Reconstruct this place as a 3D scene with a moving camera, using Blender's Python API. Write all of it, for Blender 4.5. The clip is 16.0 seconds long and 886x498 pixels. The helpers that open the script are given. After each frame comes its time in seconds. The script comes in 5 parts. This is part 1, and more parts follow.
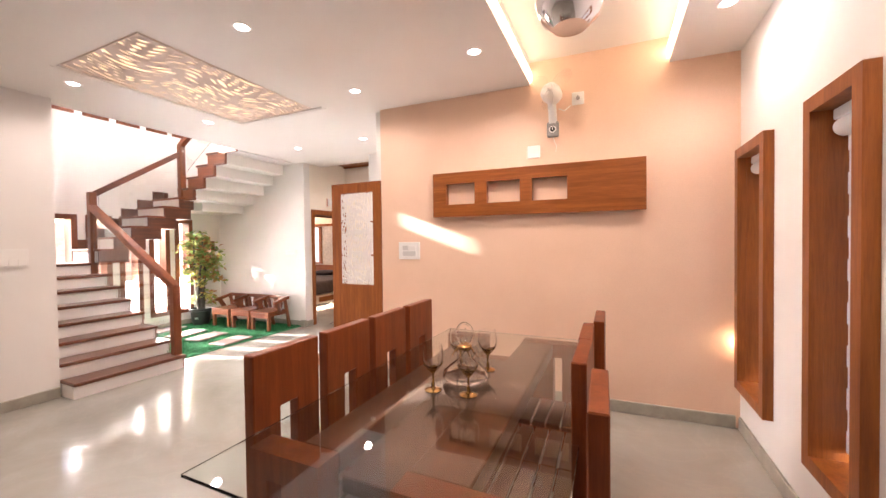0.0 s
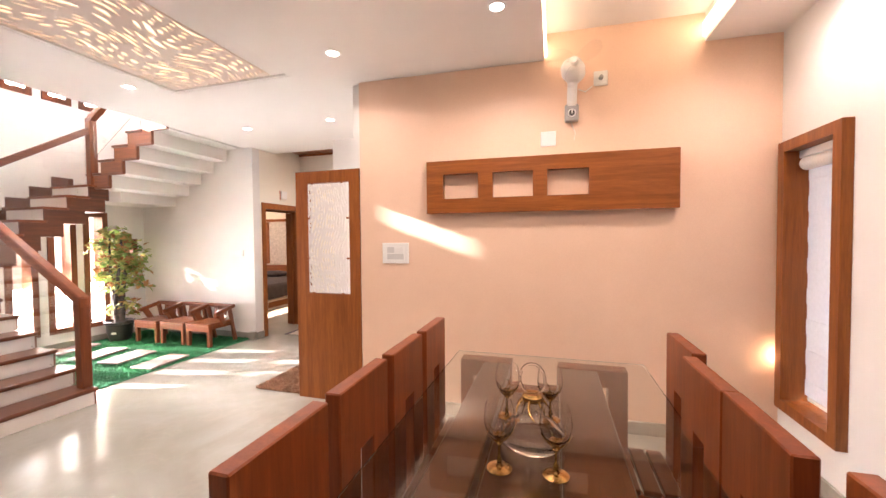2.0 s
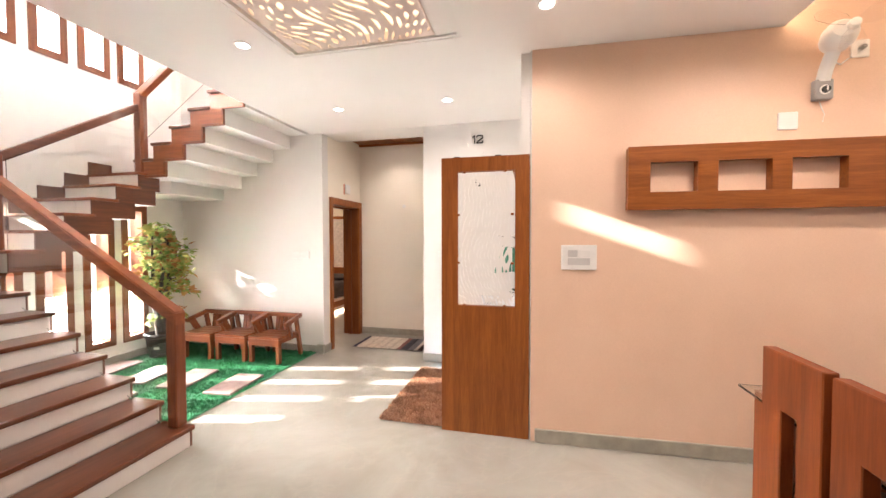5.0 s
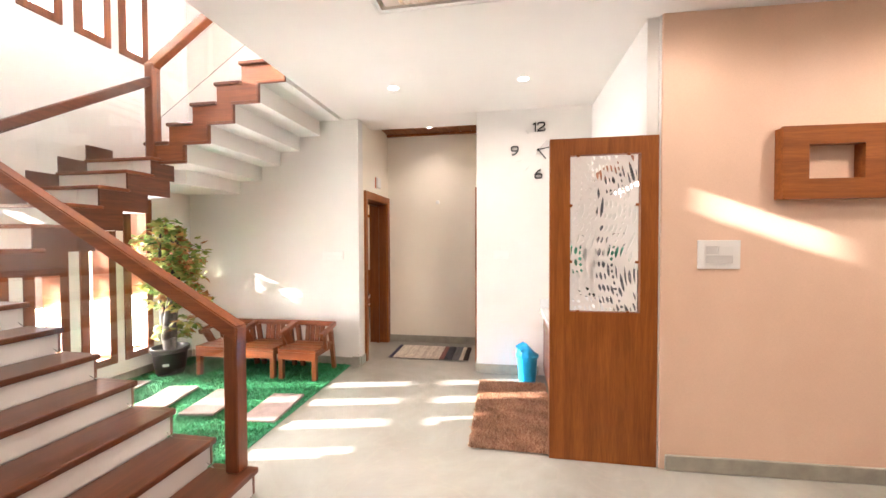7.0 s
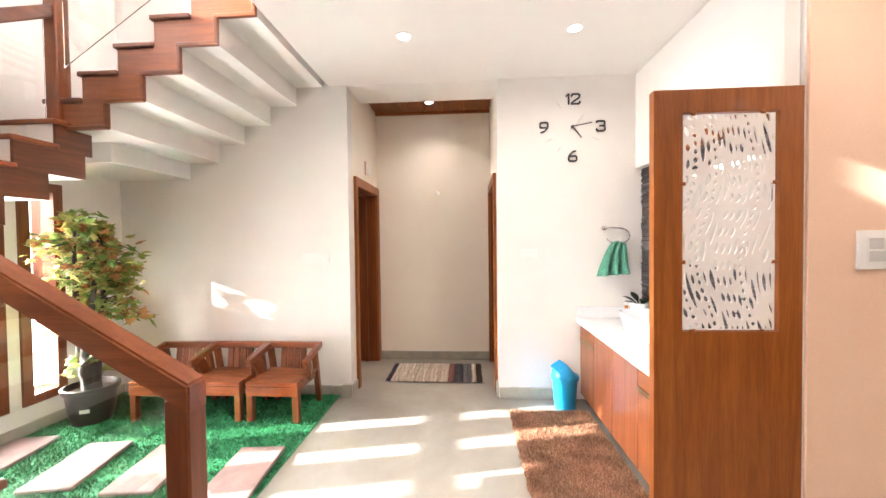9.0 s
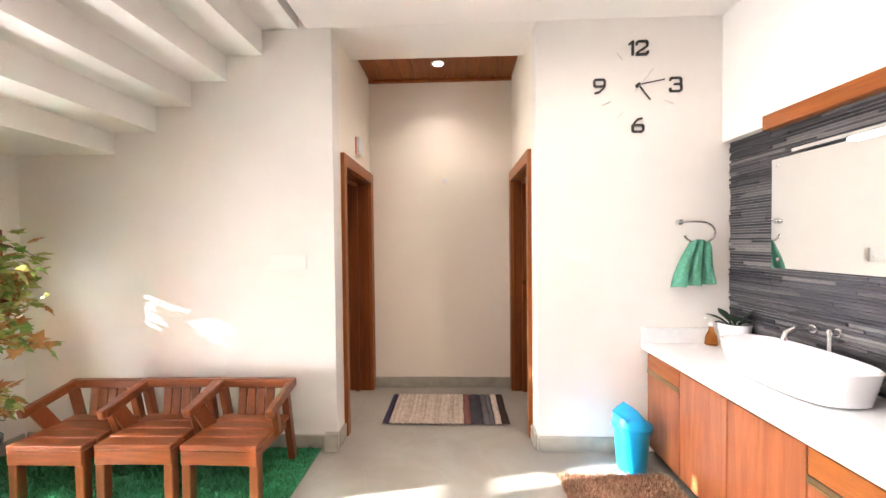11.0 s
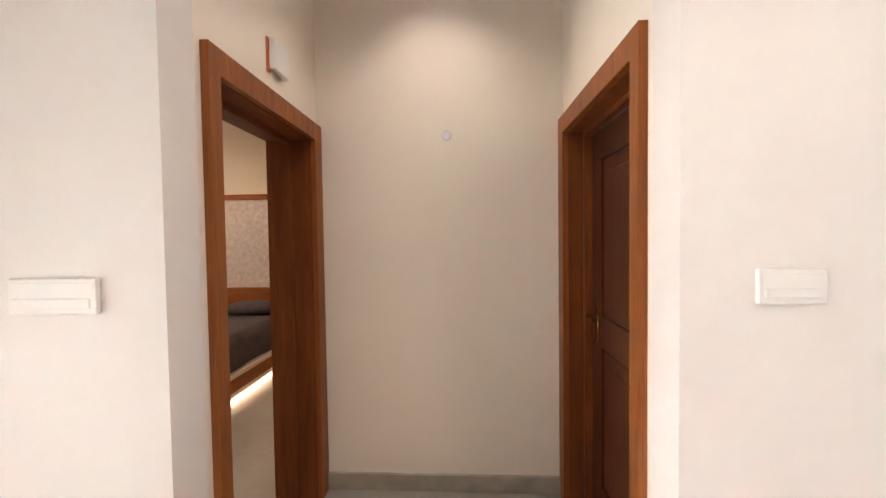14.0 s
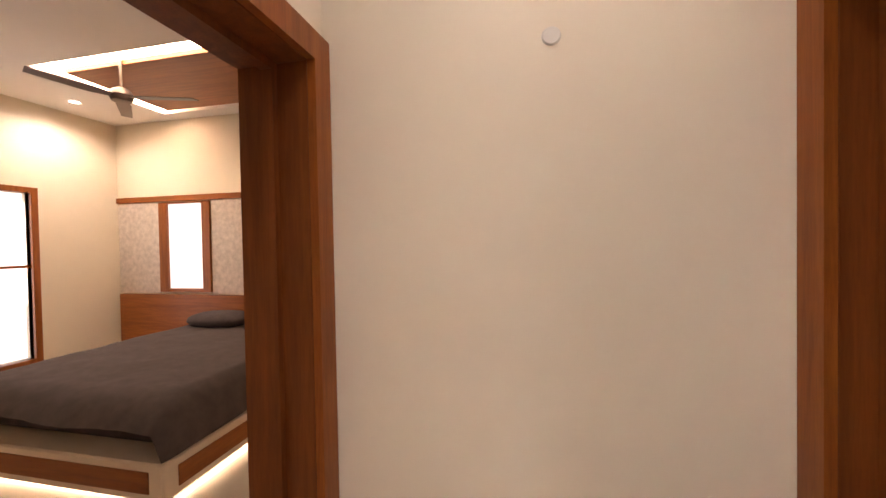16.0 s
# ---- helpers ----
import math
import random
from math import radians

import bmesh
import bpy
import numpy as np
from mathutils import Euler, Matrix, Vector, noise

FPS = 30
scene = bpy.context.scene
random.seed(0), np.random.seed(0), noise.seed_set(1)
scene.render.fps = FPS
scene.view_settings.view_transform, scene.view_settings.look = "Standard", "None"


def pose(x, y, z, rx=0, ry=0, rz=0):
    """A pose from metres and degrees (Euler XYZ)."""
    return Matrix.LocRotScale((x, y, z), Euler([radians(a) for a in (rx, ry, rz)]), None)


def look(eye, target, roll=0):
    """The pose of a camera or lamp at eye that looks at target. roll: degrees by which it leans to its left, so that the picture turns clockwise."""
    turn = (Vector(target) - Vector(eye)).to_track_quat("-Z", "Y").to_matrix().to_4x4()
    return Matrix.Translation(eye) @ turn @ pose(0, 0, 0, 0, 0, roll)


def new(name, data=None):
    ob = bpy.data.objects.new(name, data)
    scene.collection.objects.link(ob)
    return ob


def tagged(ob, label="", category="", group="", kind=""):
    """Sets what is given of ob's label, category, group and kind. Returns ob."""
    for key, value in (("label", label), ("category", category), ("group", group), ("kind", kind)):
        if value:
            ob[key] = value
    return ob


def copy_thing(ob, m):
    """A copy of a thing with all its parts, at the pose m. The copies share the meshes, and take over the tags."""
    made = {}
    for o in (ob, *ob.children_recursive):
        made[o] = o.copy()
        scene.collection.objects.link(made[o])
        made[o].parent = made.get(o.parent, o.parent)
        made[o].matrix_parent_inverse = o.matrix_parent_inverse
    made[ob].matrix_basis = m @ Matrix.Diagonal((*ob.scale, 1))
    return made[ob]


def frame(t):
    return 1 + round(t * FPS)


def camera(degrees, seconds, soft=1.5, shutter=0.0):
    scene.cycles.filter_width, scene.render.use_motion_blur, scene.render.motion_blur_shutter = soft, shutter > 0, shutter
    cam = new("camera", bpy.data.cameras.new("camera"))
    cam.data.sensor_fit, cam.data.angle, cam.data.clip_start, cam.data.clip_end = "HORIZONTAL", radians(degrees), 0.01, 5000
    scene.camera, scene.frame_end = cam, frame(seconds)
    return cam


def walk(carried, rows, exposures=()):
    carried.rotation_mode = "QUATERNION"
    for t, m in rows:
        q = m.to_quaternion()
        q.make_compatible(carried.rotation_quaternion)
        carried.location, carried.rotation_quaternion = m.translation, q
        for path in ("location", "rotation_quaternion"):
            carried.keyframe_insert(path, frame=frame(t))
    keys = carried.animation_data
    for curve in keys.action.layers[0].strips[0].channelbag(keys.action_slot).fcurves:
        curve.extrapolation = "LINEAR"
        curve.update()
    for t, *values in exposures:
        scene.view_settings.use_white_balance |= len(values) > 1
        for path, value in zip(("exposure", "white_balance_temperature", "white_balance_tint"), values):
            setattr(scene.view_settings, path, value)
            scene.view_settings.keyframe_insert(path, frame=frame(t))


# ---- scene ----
cam = camera(99.6, 16.0)
PATH = [
    (0, (-0.016, 0.146, 1.464), (-0.838, 1.968, 1.428), -0.7),
    (0.5, (-0.041, 0.316, 1.496), (-0.737, 2.19, 1.45), -0.8),
    (1, (-0.174, 0.429, 1.514), (-0.81, 2.324, 1.459), -0.5),
    (1.5, (-0.4, 0.498, 1.513), (-0.985, 2.409, 1.459), -0.2),
    (2, (-0.629, 0.548, 1.506), (-1.192, 2.467, 1.449), -0.5),
    (2.5, (-0.865, 0.595, 1.518), (-1.412, 2.518, 1.464), -0.6),
    (3, (-1.138, 0.604, 1.524), (-1.66, 2.534, 1.472), -0.5),
    (3.5, (-1.407, 0.623, 1.538), (-1.903, 2.559, 1.476), -0.5),
    (4, (-1.691, 0.673, 1.531), (-2.172, 2.613, 1.47), -0.6),
    (4.5, (-1.991, 0.699, 1.526), (-2.464, 2.641, 1.468), -0.3),
    (7, (-3.259, 0.993, 1.473), (-3.586, 2.966, 1.428), -0.2),
    (7.5, (-3.441, 1.137, 1.472), (-3.728, 3.116, 1.425), -0.2),
    (8, (-3.636, 1.292, 1.489), (-3.853, 3.28, 1.434), -0.4),
    (8.5, (-3.758, 1.504, 1.46), (-3.924, 3.496, 1.413), -0.6),
    (11, (-4.11, 2.617, 1.429), (-4.183, 4.615, 1.389), -0.6),
    (11.5, (-4.142, 2.833, 1.427), (-4.216, 4.832, 1.389), -0.6),
    (12, (-4.13, 3.085, 1.437), (-4.199, 5.083, 1.385), -0.7),
    (12.5, (-4.143, 3.343, 1.447), (-4.199, 5.342, 1.387), -0.8),
    (13, (-4.148, 3.608, 1.447), (-4.213, 5.606, 1.391), -0.7),
    (13.5, (-4.138, 3.915, 1.452), (-4.215, 5.913, 1.392), -1.0),
    (14, (-4.125, 4.168, 1.448), (-4.233, 6.164, 1.390), -0.8),
    (14.5, (-4.175, 4.438, 1.443), (-4.294, 6.434, 1.397), -0.8),
    (15, (-4.168, 4.680, 1.432), (-4.342, 6.672, 1.394), -1.1),
    (15.5, (-4.216, 4.921, 1.428), (-4.493, 6.901, 1.389), -1.2),
    (16, (-4.297, 5.118, 1.418), (-4.719, 7.073, 1.383), -1.0),
]
walk(cam, [(t, look(eye, target, roll)) for t, eye, target, roll in PATH],
     [(0, 2.92, 6350, 23), (2, 2.9, 6400, 22), (4.5, 2.84, 6350, 18), (8, 2.82, 6300, 16), (11, 2.84, 6250, 17), (12.3, 2.72, 6300, 19), (13.5, 2.52, 6200, 17), (14.4, 2.4, 6450, 18), (15.2, 2.44, 6800, 21), (16, 2.5, 6850, 22)])

# ---- world, sun, exposure ----
SUN = Vector((1.0, 0.215, -0.362)).normalized()
world = bpy.data.worlds.new("sky")
scene.world = world
world.use_nodes = True
wn = world.node_tree
sky = wn.nodes.new("ShaderNodeTexSky")
sky.sky_type, sky.sun_disc = "NISHITA", False
sky.sun_elevation = math.asin(-SUN.z)
sky.sun_rotation = math.atan2(-SUN.x, -SUN.y)
wn.links.new(sky.outputs[0], wn.nodes["Background"].inputs[0])
wn.nodes["Background"].inputs[1].default_value = 0.075
sun_data = bpy.data.lights.new("sun", "SUN")
sun_data.energy, sun_data.angle, sun_data.color = 5.0, radians(0.5), (1.0, 0.95, 0.86)
sun = new("sun", sun_data)
sun.matrix_world = look((-20, 0, 10), Vector((-20, 0, 10)) + SUN)


def area_lamp(name, eye, target, sx, sy, watts, color=(1, 1, 1)):
    d = bpy.data.lights.new(name, "AREA")
    d.shape, d.size, d.size_y, d.energy, d.color = "RECTANGLE", sx, sy, watts, color
    ob = new(name, d)
    ob.matrix_world = look(eye, target)
    return ob


def spot_lamp(name, place, watts, color):
    d = bpy.data.lights.new(name, "SPOT")
    d.energy, d.color, d.spot_size, d.spot_blend, d.shadow_soft_size = watts, color, radians(165), 0.7, 0.05
    ob = new(name, d)
    ob.matrix_world = look(place, Vector(place) - Vector((0, 0, 1)) + Vector((0, 0.001, 0)))
    return ob


WARM = (1.0, 0.86, 0.73)
DOWNLIGHTS = [(-2.22, 1.87), (-0.95, 2.83), (-2.2, 3.03), (-4.3, 1.83), (-4.28, 3.02), (-4.28, 4.38), (-3.1, 4.38), (0.63, 2.94),
              (-0.95, 1.2), (0.63, 1.2), (-2.22, 0.2), (-4.3, 0.2)]
CEIL = 2.89
for px, py in DOWNLIGHTS:
    spot_lamp("downlight_lamp", (px, py, CEIL - 0.03), 4.5 if px > 0.5 else 7.4 if px > -1.5 else 3.9, WARM)
# daylight pressing in through the stairwell's upper windows, the low ones and the dining room's
area_lamp("window_daylight", (-7.46, 3.42, 4.2), (-4.5, 3.42, 3.4), 2.6, 1.6, 100, (1.0, 0.97, 0.93))
area_lamp("window_daylight", (1.3, 2.28, 1.2), (-2, 2.28, 1.2), 0.4, 1.6, 5, (0.97, 0.98, 1.0))
area_lamp("window_daylight", (1.3, 3.32, 1.2), (-2, 3.32, 1.2), 0.5, 1.8, 5, (0.97, 0.98, 1.0))
for wy in (4.465, 4.06, 3.64, 3.22, 2.80):
    area_lamp("window_daylight", (-7.33, wy, 0.60), (-5, wy + 0.1, 0.9), 0.17, 0.55, 4.8, (1.0, 0.96, 0.90))

# ---- materials ----
def node_mat(name):
    m = bpy.data.materials.new(name)
    m.use_nodes = True
    nt = m.node_tree
    return m, nt, nt.nodes["Principled BSDF"]


def coords(nt, scale=(1, 1, 1), kind="Object"):
    tc, mp = nt.nodes.new("ShaderNodeTexCoord"), nt.nodes.new("ShaderNodeMapping")
    mp.inputs["Scale"].default_value = scale
    nt.links.new(tc.outputs[kind], mp.inputs[0])
    return mp.outputs[0]


def noise_tex(nt, vec, scale, detail=4, rough=0.55, distort=0.0):
    n = nt.nodes.new("ShaderNodeTexNoise")
    n.inputs["Scale"].default_value, n.inputs["Detail"].default_value = scale, detail
    n.inputs["Roughness"].default_value, n.inputs["Distortion"].default_value = rough, distort
    nt.links.new(vec, n.inputs["Vector"])
    return n.outputs["Fac"]


def ramp(nt, fac, stops):
    r = nt.nodes.new("ShaderNodeValToRGB")
    e = r.color_ramp.elements
    while len(e) < len(stops):
        e.new(0.5)
    for el, (p, c) in zip(e, stops):
        el.position, el.color = p, (*c, 1)
    nt.links.new(fac, r.inputs[0])
    return r.outputs[0]


def mixed(nt, a, b, fac, mode="MIX"):
    m = nt.nodes.new("ShaderNodeMix")
    m.data_type, m.blend_type = "RGBA", mode
    for sock, v in ((m.inputs[0], fac), (m.inputs[6], a), (m.inputs[7], b)):
        if isinstance(v, (int, float)):
            sock.default_value = v
        elif isinstance(v, tuple):
            sock.default_value = (*v, 1)
        else:
            nt.links.new(v, sock)
    return m.outputs[2]


def bump(nt, bsdf, height, strength, dist=0.01):
    b = nt.nodes.new("ShaderNodeBump")
    b.inputs["Strength"].default_value, b.inputs["Distance"].default_value = strength, dist
    nt.links.new(height, b.inputs["Height"])
    nt.links.new(b.outputs[0], bsdf.inputs["Normal"])


def scaled(c, k):
    return tuple(min(1.0, v * k) for v in c)


def plain(name, color, rough=0.5, metal=0.0, vary=0.08, scale=6, bump_s=0.05, fine=120, coat=0.0):
    """A surface with soft blotches and fine grain."""
    m, nt, b = node_mat(name)
    v = coords(nt)
    big = noise_tex(nt, v, scale)
    small = noise_tex(nt, v, fine, 3)
    col = ramp(nt, big, [(0.3, scaled(color, 1 - vary)), (0.7, scaled(color, 1 + vary))])
    col = mixed(nt, col, ramp(nt, small, [(0.3, (0.8, 0.8, 0.8)), (0.7, (1, 1, 1))]), vary, "MULTIPLY")
    nt.links.new(col, b.inputs["Base Color"])
    b.inputs["Roughness"].default_value, b.inputs["Metallic"].default_value = rough, metal
    b.inputs["Coat Weight"].default_value = coat
    if bump_s:
        bump(nt, b, small, bump_s, 0.004)
    return m


def timber(name, light, dark, axis="z", rough=0.35, grain=1.0, coat=0.15, shine=0.5):
    """Wood with its grain along one axis of the thing."""
    m, nt, b = node_mat(name)
    sc = {"x": (0.9, 14, 14), "y": (14, 0.9, 14), "z": (14, 14, 0.9)}[axis]
    oi = nt.nodes.new("ShaderNodeObjectInfo")
    v = coords(nt, tuple(s * grain for s in sc))
    add = nt.nodes.new("ShaderNodeVectorMath")
    nt.links.new(v, add.inputs[0])
    mul = nt.nodes.new("ShaderNodeVectorMath")
    mul.operation = "SCALE"
    mul.inputs[0].default_value = (7.3, 5.1, 9.7)
    nt.links.new(oi.outputs["Random"], mul.inputs["Scale"])
    nt.links.new(mul.outputs[0], add.inputs[1])
    v = add.outputs[0]
    rings = noise_tex(nt, v, 1.2, 5, 0.6, 1.2)
    fibre = noise_tex(nt, v, 9, 4, 0.7)
    col = ramp(nt, rings, [(0.25, dark), (0.5, tuple((a + c) / 2 for a, c in zip(light, dark))), (0.72, light)])
    col = mixed(nt, col, ramp(nt, fibre, [(0.3, (0.62, 0.55, 0.5)), (0.6, (1, 1, 1))]), 0.55, "MULTIPLY")
    nt.links.new(col, b.inputs["Base Color"])
    b.inputs["Roughness"].default_value, b.inputs["Coat Weight"].default_value = rough, coat
    b.inputs["Specular IOR Level"].default_value = shine
    bump(nt, b, fibre, 0.08, 0.003)
    return m


def glow(name, color, strength):
    m, nt, b = node_mat(name)
    b.inputs["Base Color"].default_value = (*color, 1)
    b.inputs["Emission Color"].default_value = (*color, 1)
    b.inputs["Emission Strength"].default_value = strength
    return m


def clear(name, color=(1, 1, 1), rough=0.0, ior=1.45):
    m, nt, b = node_mat(name)
    b.inputs["Base Color"].default_value = (*color, 1)
    b.inputs["Roughness"].default_value, b.inputs["IOR"].default_value = rough, ior
    b.inputs["Transmission Weight"].default_value = 1.0
    return m


M_wall = plain("white_wall_paint", (0.80, 0.775, 0.74), 0.65, vary=0.025, scale=1.5, bump_s=0.06, fine=160)
M_ceil = plain("ceiling_paint", (0.80, 0.77, 0.73), 0.6, vary=0.02, scale=1.2, bump_s=0.02)
M_skirt = plain("grey_stone_skirting", (0.36, 0.34, 0.28), 0.3, vary=0.15, scale=9)
M_trim_white = plain("white_plastic", (0.82, 0.81, 0.78), 0.3, vary=0.02, bump_s=0)
M_gap = plain("pale_grey_plastic", (0.60, 0.59, 0.57), 0.45, vary=0.04, bump_s=0)
M_grey_plastic = plain("grey_plastic", (0.33, 0.32, 0.31), 0.4, vary=0.05)
M_black = plain("black_plastic", (0.015, 0.015, 0.016), 0.35, vary=0.1)
M_teak = timber("teak", (0.36, 0.112, 0.019), (0.20, 0.052, 0.007), "z", 0.4, coat=0.05, shine=0.35)
M_teak_x = timber("teak_lengthwise", (0.36, 0.112, 0.021), (0.20, 0.052, 0.008), "x", 0.4, coat=0.05, shine=0.35)
M_teak_y = timber("teak_crosswise", (0.36, 0.112, 0.021), (0.20, 0.052, 0.008), "y", 0.4, coat=0.05, shine=0.35)
M_red = timber("dining_wood", (0.26, 0.060, 0.012), (0.15, 0.031, 0.006), "z", 0.38, coat=0.05, shine=0.3)
# half as bright as dining_wood: shade below the table is in the colour
M_red_x = timber("dining_wood_lengthwise_shaded", (0.13, 0.038, 0.011), (0.075, 0.020, 0.006), "y", 0.3, coat=0.1)
M_stair = timber("stair_wood", (0.17, 0.050, 0.018), (0.08, 0.022, 0.008), "y", 0.28, coat=0.25)
M_stair_x = timber("stair_wood_lengthwise", (0.30, 0.092, 0.030), (0.17, 0.047, 0.015), "x", 0.32, coat=0.15, shine=0.4)
M_stair_z = timber("stair_wood_upright", (0.25, 0.073, 0.023), (0.13, 0.035, 0.011), "z", 0.32, coat=0.15, shine=0.4)
M_chair = timber("chair_wood", (0.26, 0.070, 0.017), (0.115, 0.027, 0.007), "x", 0.3, coat=0.2, shine=0.4)
M_door = timber("door_wood", (0.11, 0.027, 0.005), (0.05, 0.011, 0.002), "z", 0.5, coat=0.05, shine=0.3)
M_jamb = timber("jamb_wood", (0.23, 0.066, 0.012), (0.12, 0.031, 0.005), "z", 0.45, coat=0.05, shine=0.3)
M_cab = timber("cabinet_veneer", (0.39, 0.125, 0.046), (0.19, 0.052, 0.020), "z", 0.3, 0.7, 0.3)
M_chrome = plain("chrome", (0.75, 0.75, 0.76), 0.12, 1.0, 0.02, bump_s=0)
M_brass = plain("antique_brass", (0.40, 0.235, 0.08), 0.27, 1.0, 0.45, 60)
M_mirror = plain("mirror", (0.86, 0.88, 0.87), 0.02, 1.0, 0.0, bump_s=0)
M_ceramic = plain("white_ceramic", (0.85, 0.86, 0.88), 0.12, vary=0.01, bump_s=0, coat=0.5)
M_quartz = plain("white_quartz", (0.80, 0.81, 0.82), 0.15, vary=0.04, scale=20, bump_s=0)
M_glass = clear("window_glass", (0.97, 1.0, 0.98))
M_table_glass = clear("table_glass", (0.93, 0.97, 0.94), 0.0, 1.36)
M_crystal = clear("crystal_glass", (1.0, 1.0, 1.0), 0.0, 1.22)
M_lamp = glow("lamp_lens", (1.0, 0.95, 0.88), 3.72)
M_led = glow("warm_led_strip", (1.0, 0.76, 0.53), 4.96)
M_cove = glow("cove_led_strip", (1.0, 0.76, 0.50), 1.05)
M_led_white = glow("white_led_tube", (1.0, 0.98, 0.95), 1.55)
M_blind = plain("white_blind_fabric", (0.72, 0.72, 0.73), 0.8, vary=0.05, scale=40)
nt = M_blind.node_tree
tr, mx = nt.nodes.new("ShaderNodeBsdfTranslucent"), nt.nodes.new("ShaderNodeMixShader")
tr.inputs[0].default_value = (0.8, 0.8, 0.82, 1)
mx.inputs[0].default_value = 0.22
nt.links.new(nt.nodes["Principled BSDF"].outputs[0], mx.inputs[1])
nt.links.new(tr.outputs[0], mx.inputs[2])
nt.links.new(mx.outputs[0], nt.nodes["Material Output"].inputs[0])
M_blue = plain("blue_plastic", (0.01, 0.36, 0.72), 0.3, vary=0.05, bump_s=0)
M_towel = plain("green_towel", (0.10, 0.33, 0.23), 0.95, vary=0.2, scale=60, bump_s=0.6, fine=260)
M_soil = plain("potting_soil", (0.05, 0.035, 0.025), 0.95, vary=0.4, scale=80, bump_s=0.8)
M_slab = plain("pink_paving_slab", (0.25, 0.17, 0.155), 0.6, vary=0.15, scale=12, bump_s=0.3)
M_trunk = plain("dark_trunk", (0.06, 0.05, 0.045), 0.8, vary=0.4, scale=30, bump_s=0.5)
M_acrylic = plain("white_acrylic", (0.80, 0.77, 0.74), 0.3, vary=0.03, bump_s=0)
M_jali = plain("cream_lattice_panel", (0.70, 0.60, 0.53), 0.65, vary=0.03, bump_s=0)
M_bedding = plain("dark_brown_bedding", (0.062, 0.046, 0.044), 0.9, vary=0.2, scale=14, bump_s=0.4, fine=300)
M_cream = plain("cream_laminate", (0.72, 0.60, 0.48), 0.4, vary=0.04)
M_paper = plain("patterned_wallpaper", (0.58, 0.52, 0.46), 0.7, vary=0.18, scale=18)
M_ground = plain("pale_paving", (0.55, 0.52, 0.47), 0.85, vary=0.15, scale=2)
M_brick = plain("pink_render", (0.55, 0.36, 0.30), 0.85, vary=0.3, scale=5)


M_corridor = plain("cream_corridor_paint", (0.88, 0.82, 0.71), 0.65, vary=0.025, scale=1.5, bump_s=0.06, fine=160)


def orange_mat():
    m, nt, b = node_mat("peach_textured_wall_paint")
    v = coords(nt)
    weave = noise_tex(nt, coords(nt, (60, 60, 9)), 6, 4, 0.6)
    weave2 = noise_tex(nt, coords(nt, (9, 9, 60)), 6, 4, 0.6)
    big = noise_tex(nt, v, 1.6)
    col = ramp(nt, big, [(0.3, (0.82, 0.575, 0.42)), (0.7, (0.87, 0.625, 0.47))])
    both = mixed(nt, ramp(nt, weave, [(0.35, (0.86, 0.83, 0.8)), (0.65, (1, 1, 1))]), ramp(nt, weave2, [(0.35, (0.86, 0.83, 0.8)), (0.65, (1, 1, 1))]), 0.5)
    col = mixed(nt, col, both, 0.7, "MULTIPLY")
    nt.links.new(col, b.inputs["Base Color"])
    b.inputs["Roughness"].default_value = 0.55
    bump(nt, b, weave, 0.1, 0.003)
    return m


def floor_mat():
    m, nt, b = node_mat("polished_beige_marble")
    v = coords(nt)
    cloud = noise_tex(nt, v, 1.1, 6, 0.6, 0.8)
    vein = nt.nodes.new("ShaderNodeTexNoise")
    vein.inputs["Scale"].default_value, vein.inputs["Detail"].default_value, vein.inputs["Distortion"].default_value = 1.3, 7, 1.6
    nt.links.new(v, vein.inputs["Vector"])
    line = ramp(nt, vein.outputs["Fac"], [(0.485, (0, 0, 0)), (0.5, (1, 1, 1)), (0.525, (0, 0, 0))])
    col = ramp(nt, cloud, [(0.25, (0.29, 0.27, 0.235)), (0.55, (0.365, 0.35, 0.31)), (0.8, (0.43, 0.415, 0.38))])
    col = mixed(nt, col, (0.60, 0.52, 0.40), mixed(nt, (0, 0, 0), line, 0.07))
    nt.links.new(col, b.inputs["Base Color"])
    rough = ramp(nt, noise_tex(nt, v, 5), [(0.3, (0.10, 0.10, 0.10)), (0.7, (0.2, 0.2, 0.2))])
    nt.links.new(rough, b.inputs["Roughness"])
    b.inputs["Coat Weight"].default_value = 0.3
    return m


def turf_mat():
    m, nt, b = node_mat("artificial_turf")
    oi = noise_tex(nt, coords(nt), 30, 4)
    col = ramp(nt, oi, [(0.3, (0.008, 0.13, 0.045)), (0.7, (0.025, 0.29, 0.115))])
    nt.links.new(col, b.inputs["Base Color"])
    b.inputs["Roughness"].default_value = 0.7
    return m


def strip_tile_mat(single):
    m, nt, b = node_mat("dark_slate_strip")
    oi = nt.nodes.new("ShaderNodeObjectInfo")
    isl = nt.nodes.new("ShaderNodeNewGeometry")
    col = ramp(nt, (oi.outputs["Random"] if single else isl.outputs["Random Per Island"]), [(0.0, (0.018, 0.019, 0.025)), (0.5, (0.035, 0.036, 0.044)), (0.8, (0.085, 0.083, 0.088)), (1.0, (0.22, 0.21, 0.205))])
    grain = noise_tex(nt, coords(nt, (4, 4, 50)), 8, 5, 0.75)
    col = mixed(nt, col, ramp(nt, grain, [(0.3, (0.45, 0.45, 0.5)), (0.7, (1.5, 1.45, 1.4))]), 0.7, "MULTIPLY")
    nt.links.new(col, b.inputs["Base Color"])
    b.inputs["Roughness"].default_value = 0.55
    bump(nt, b, grain, 0.3, 0.004)
    return m


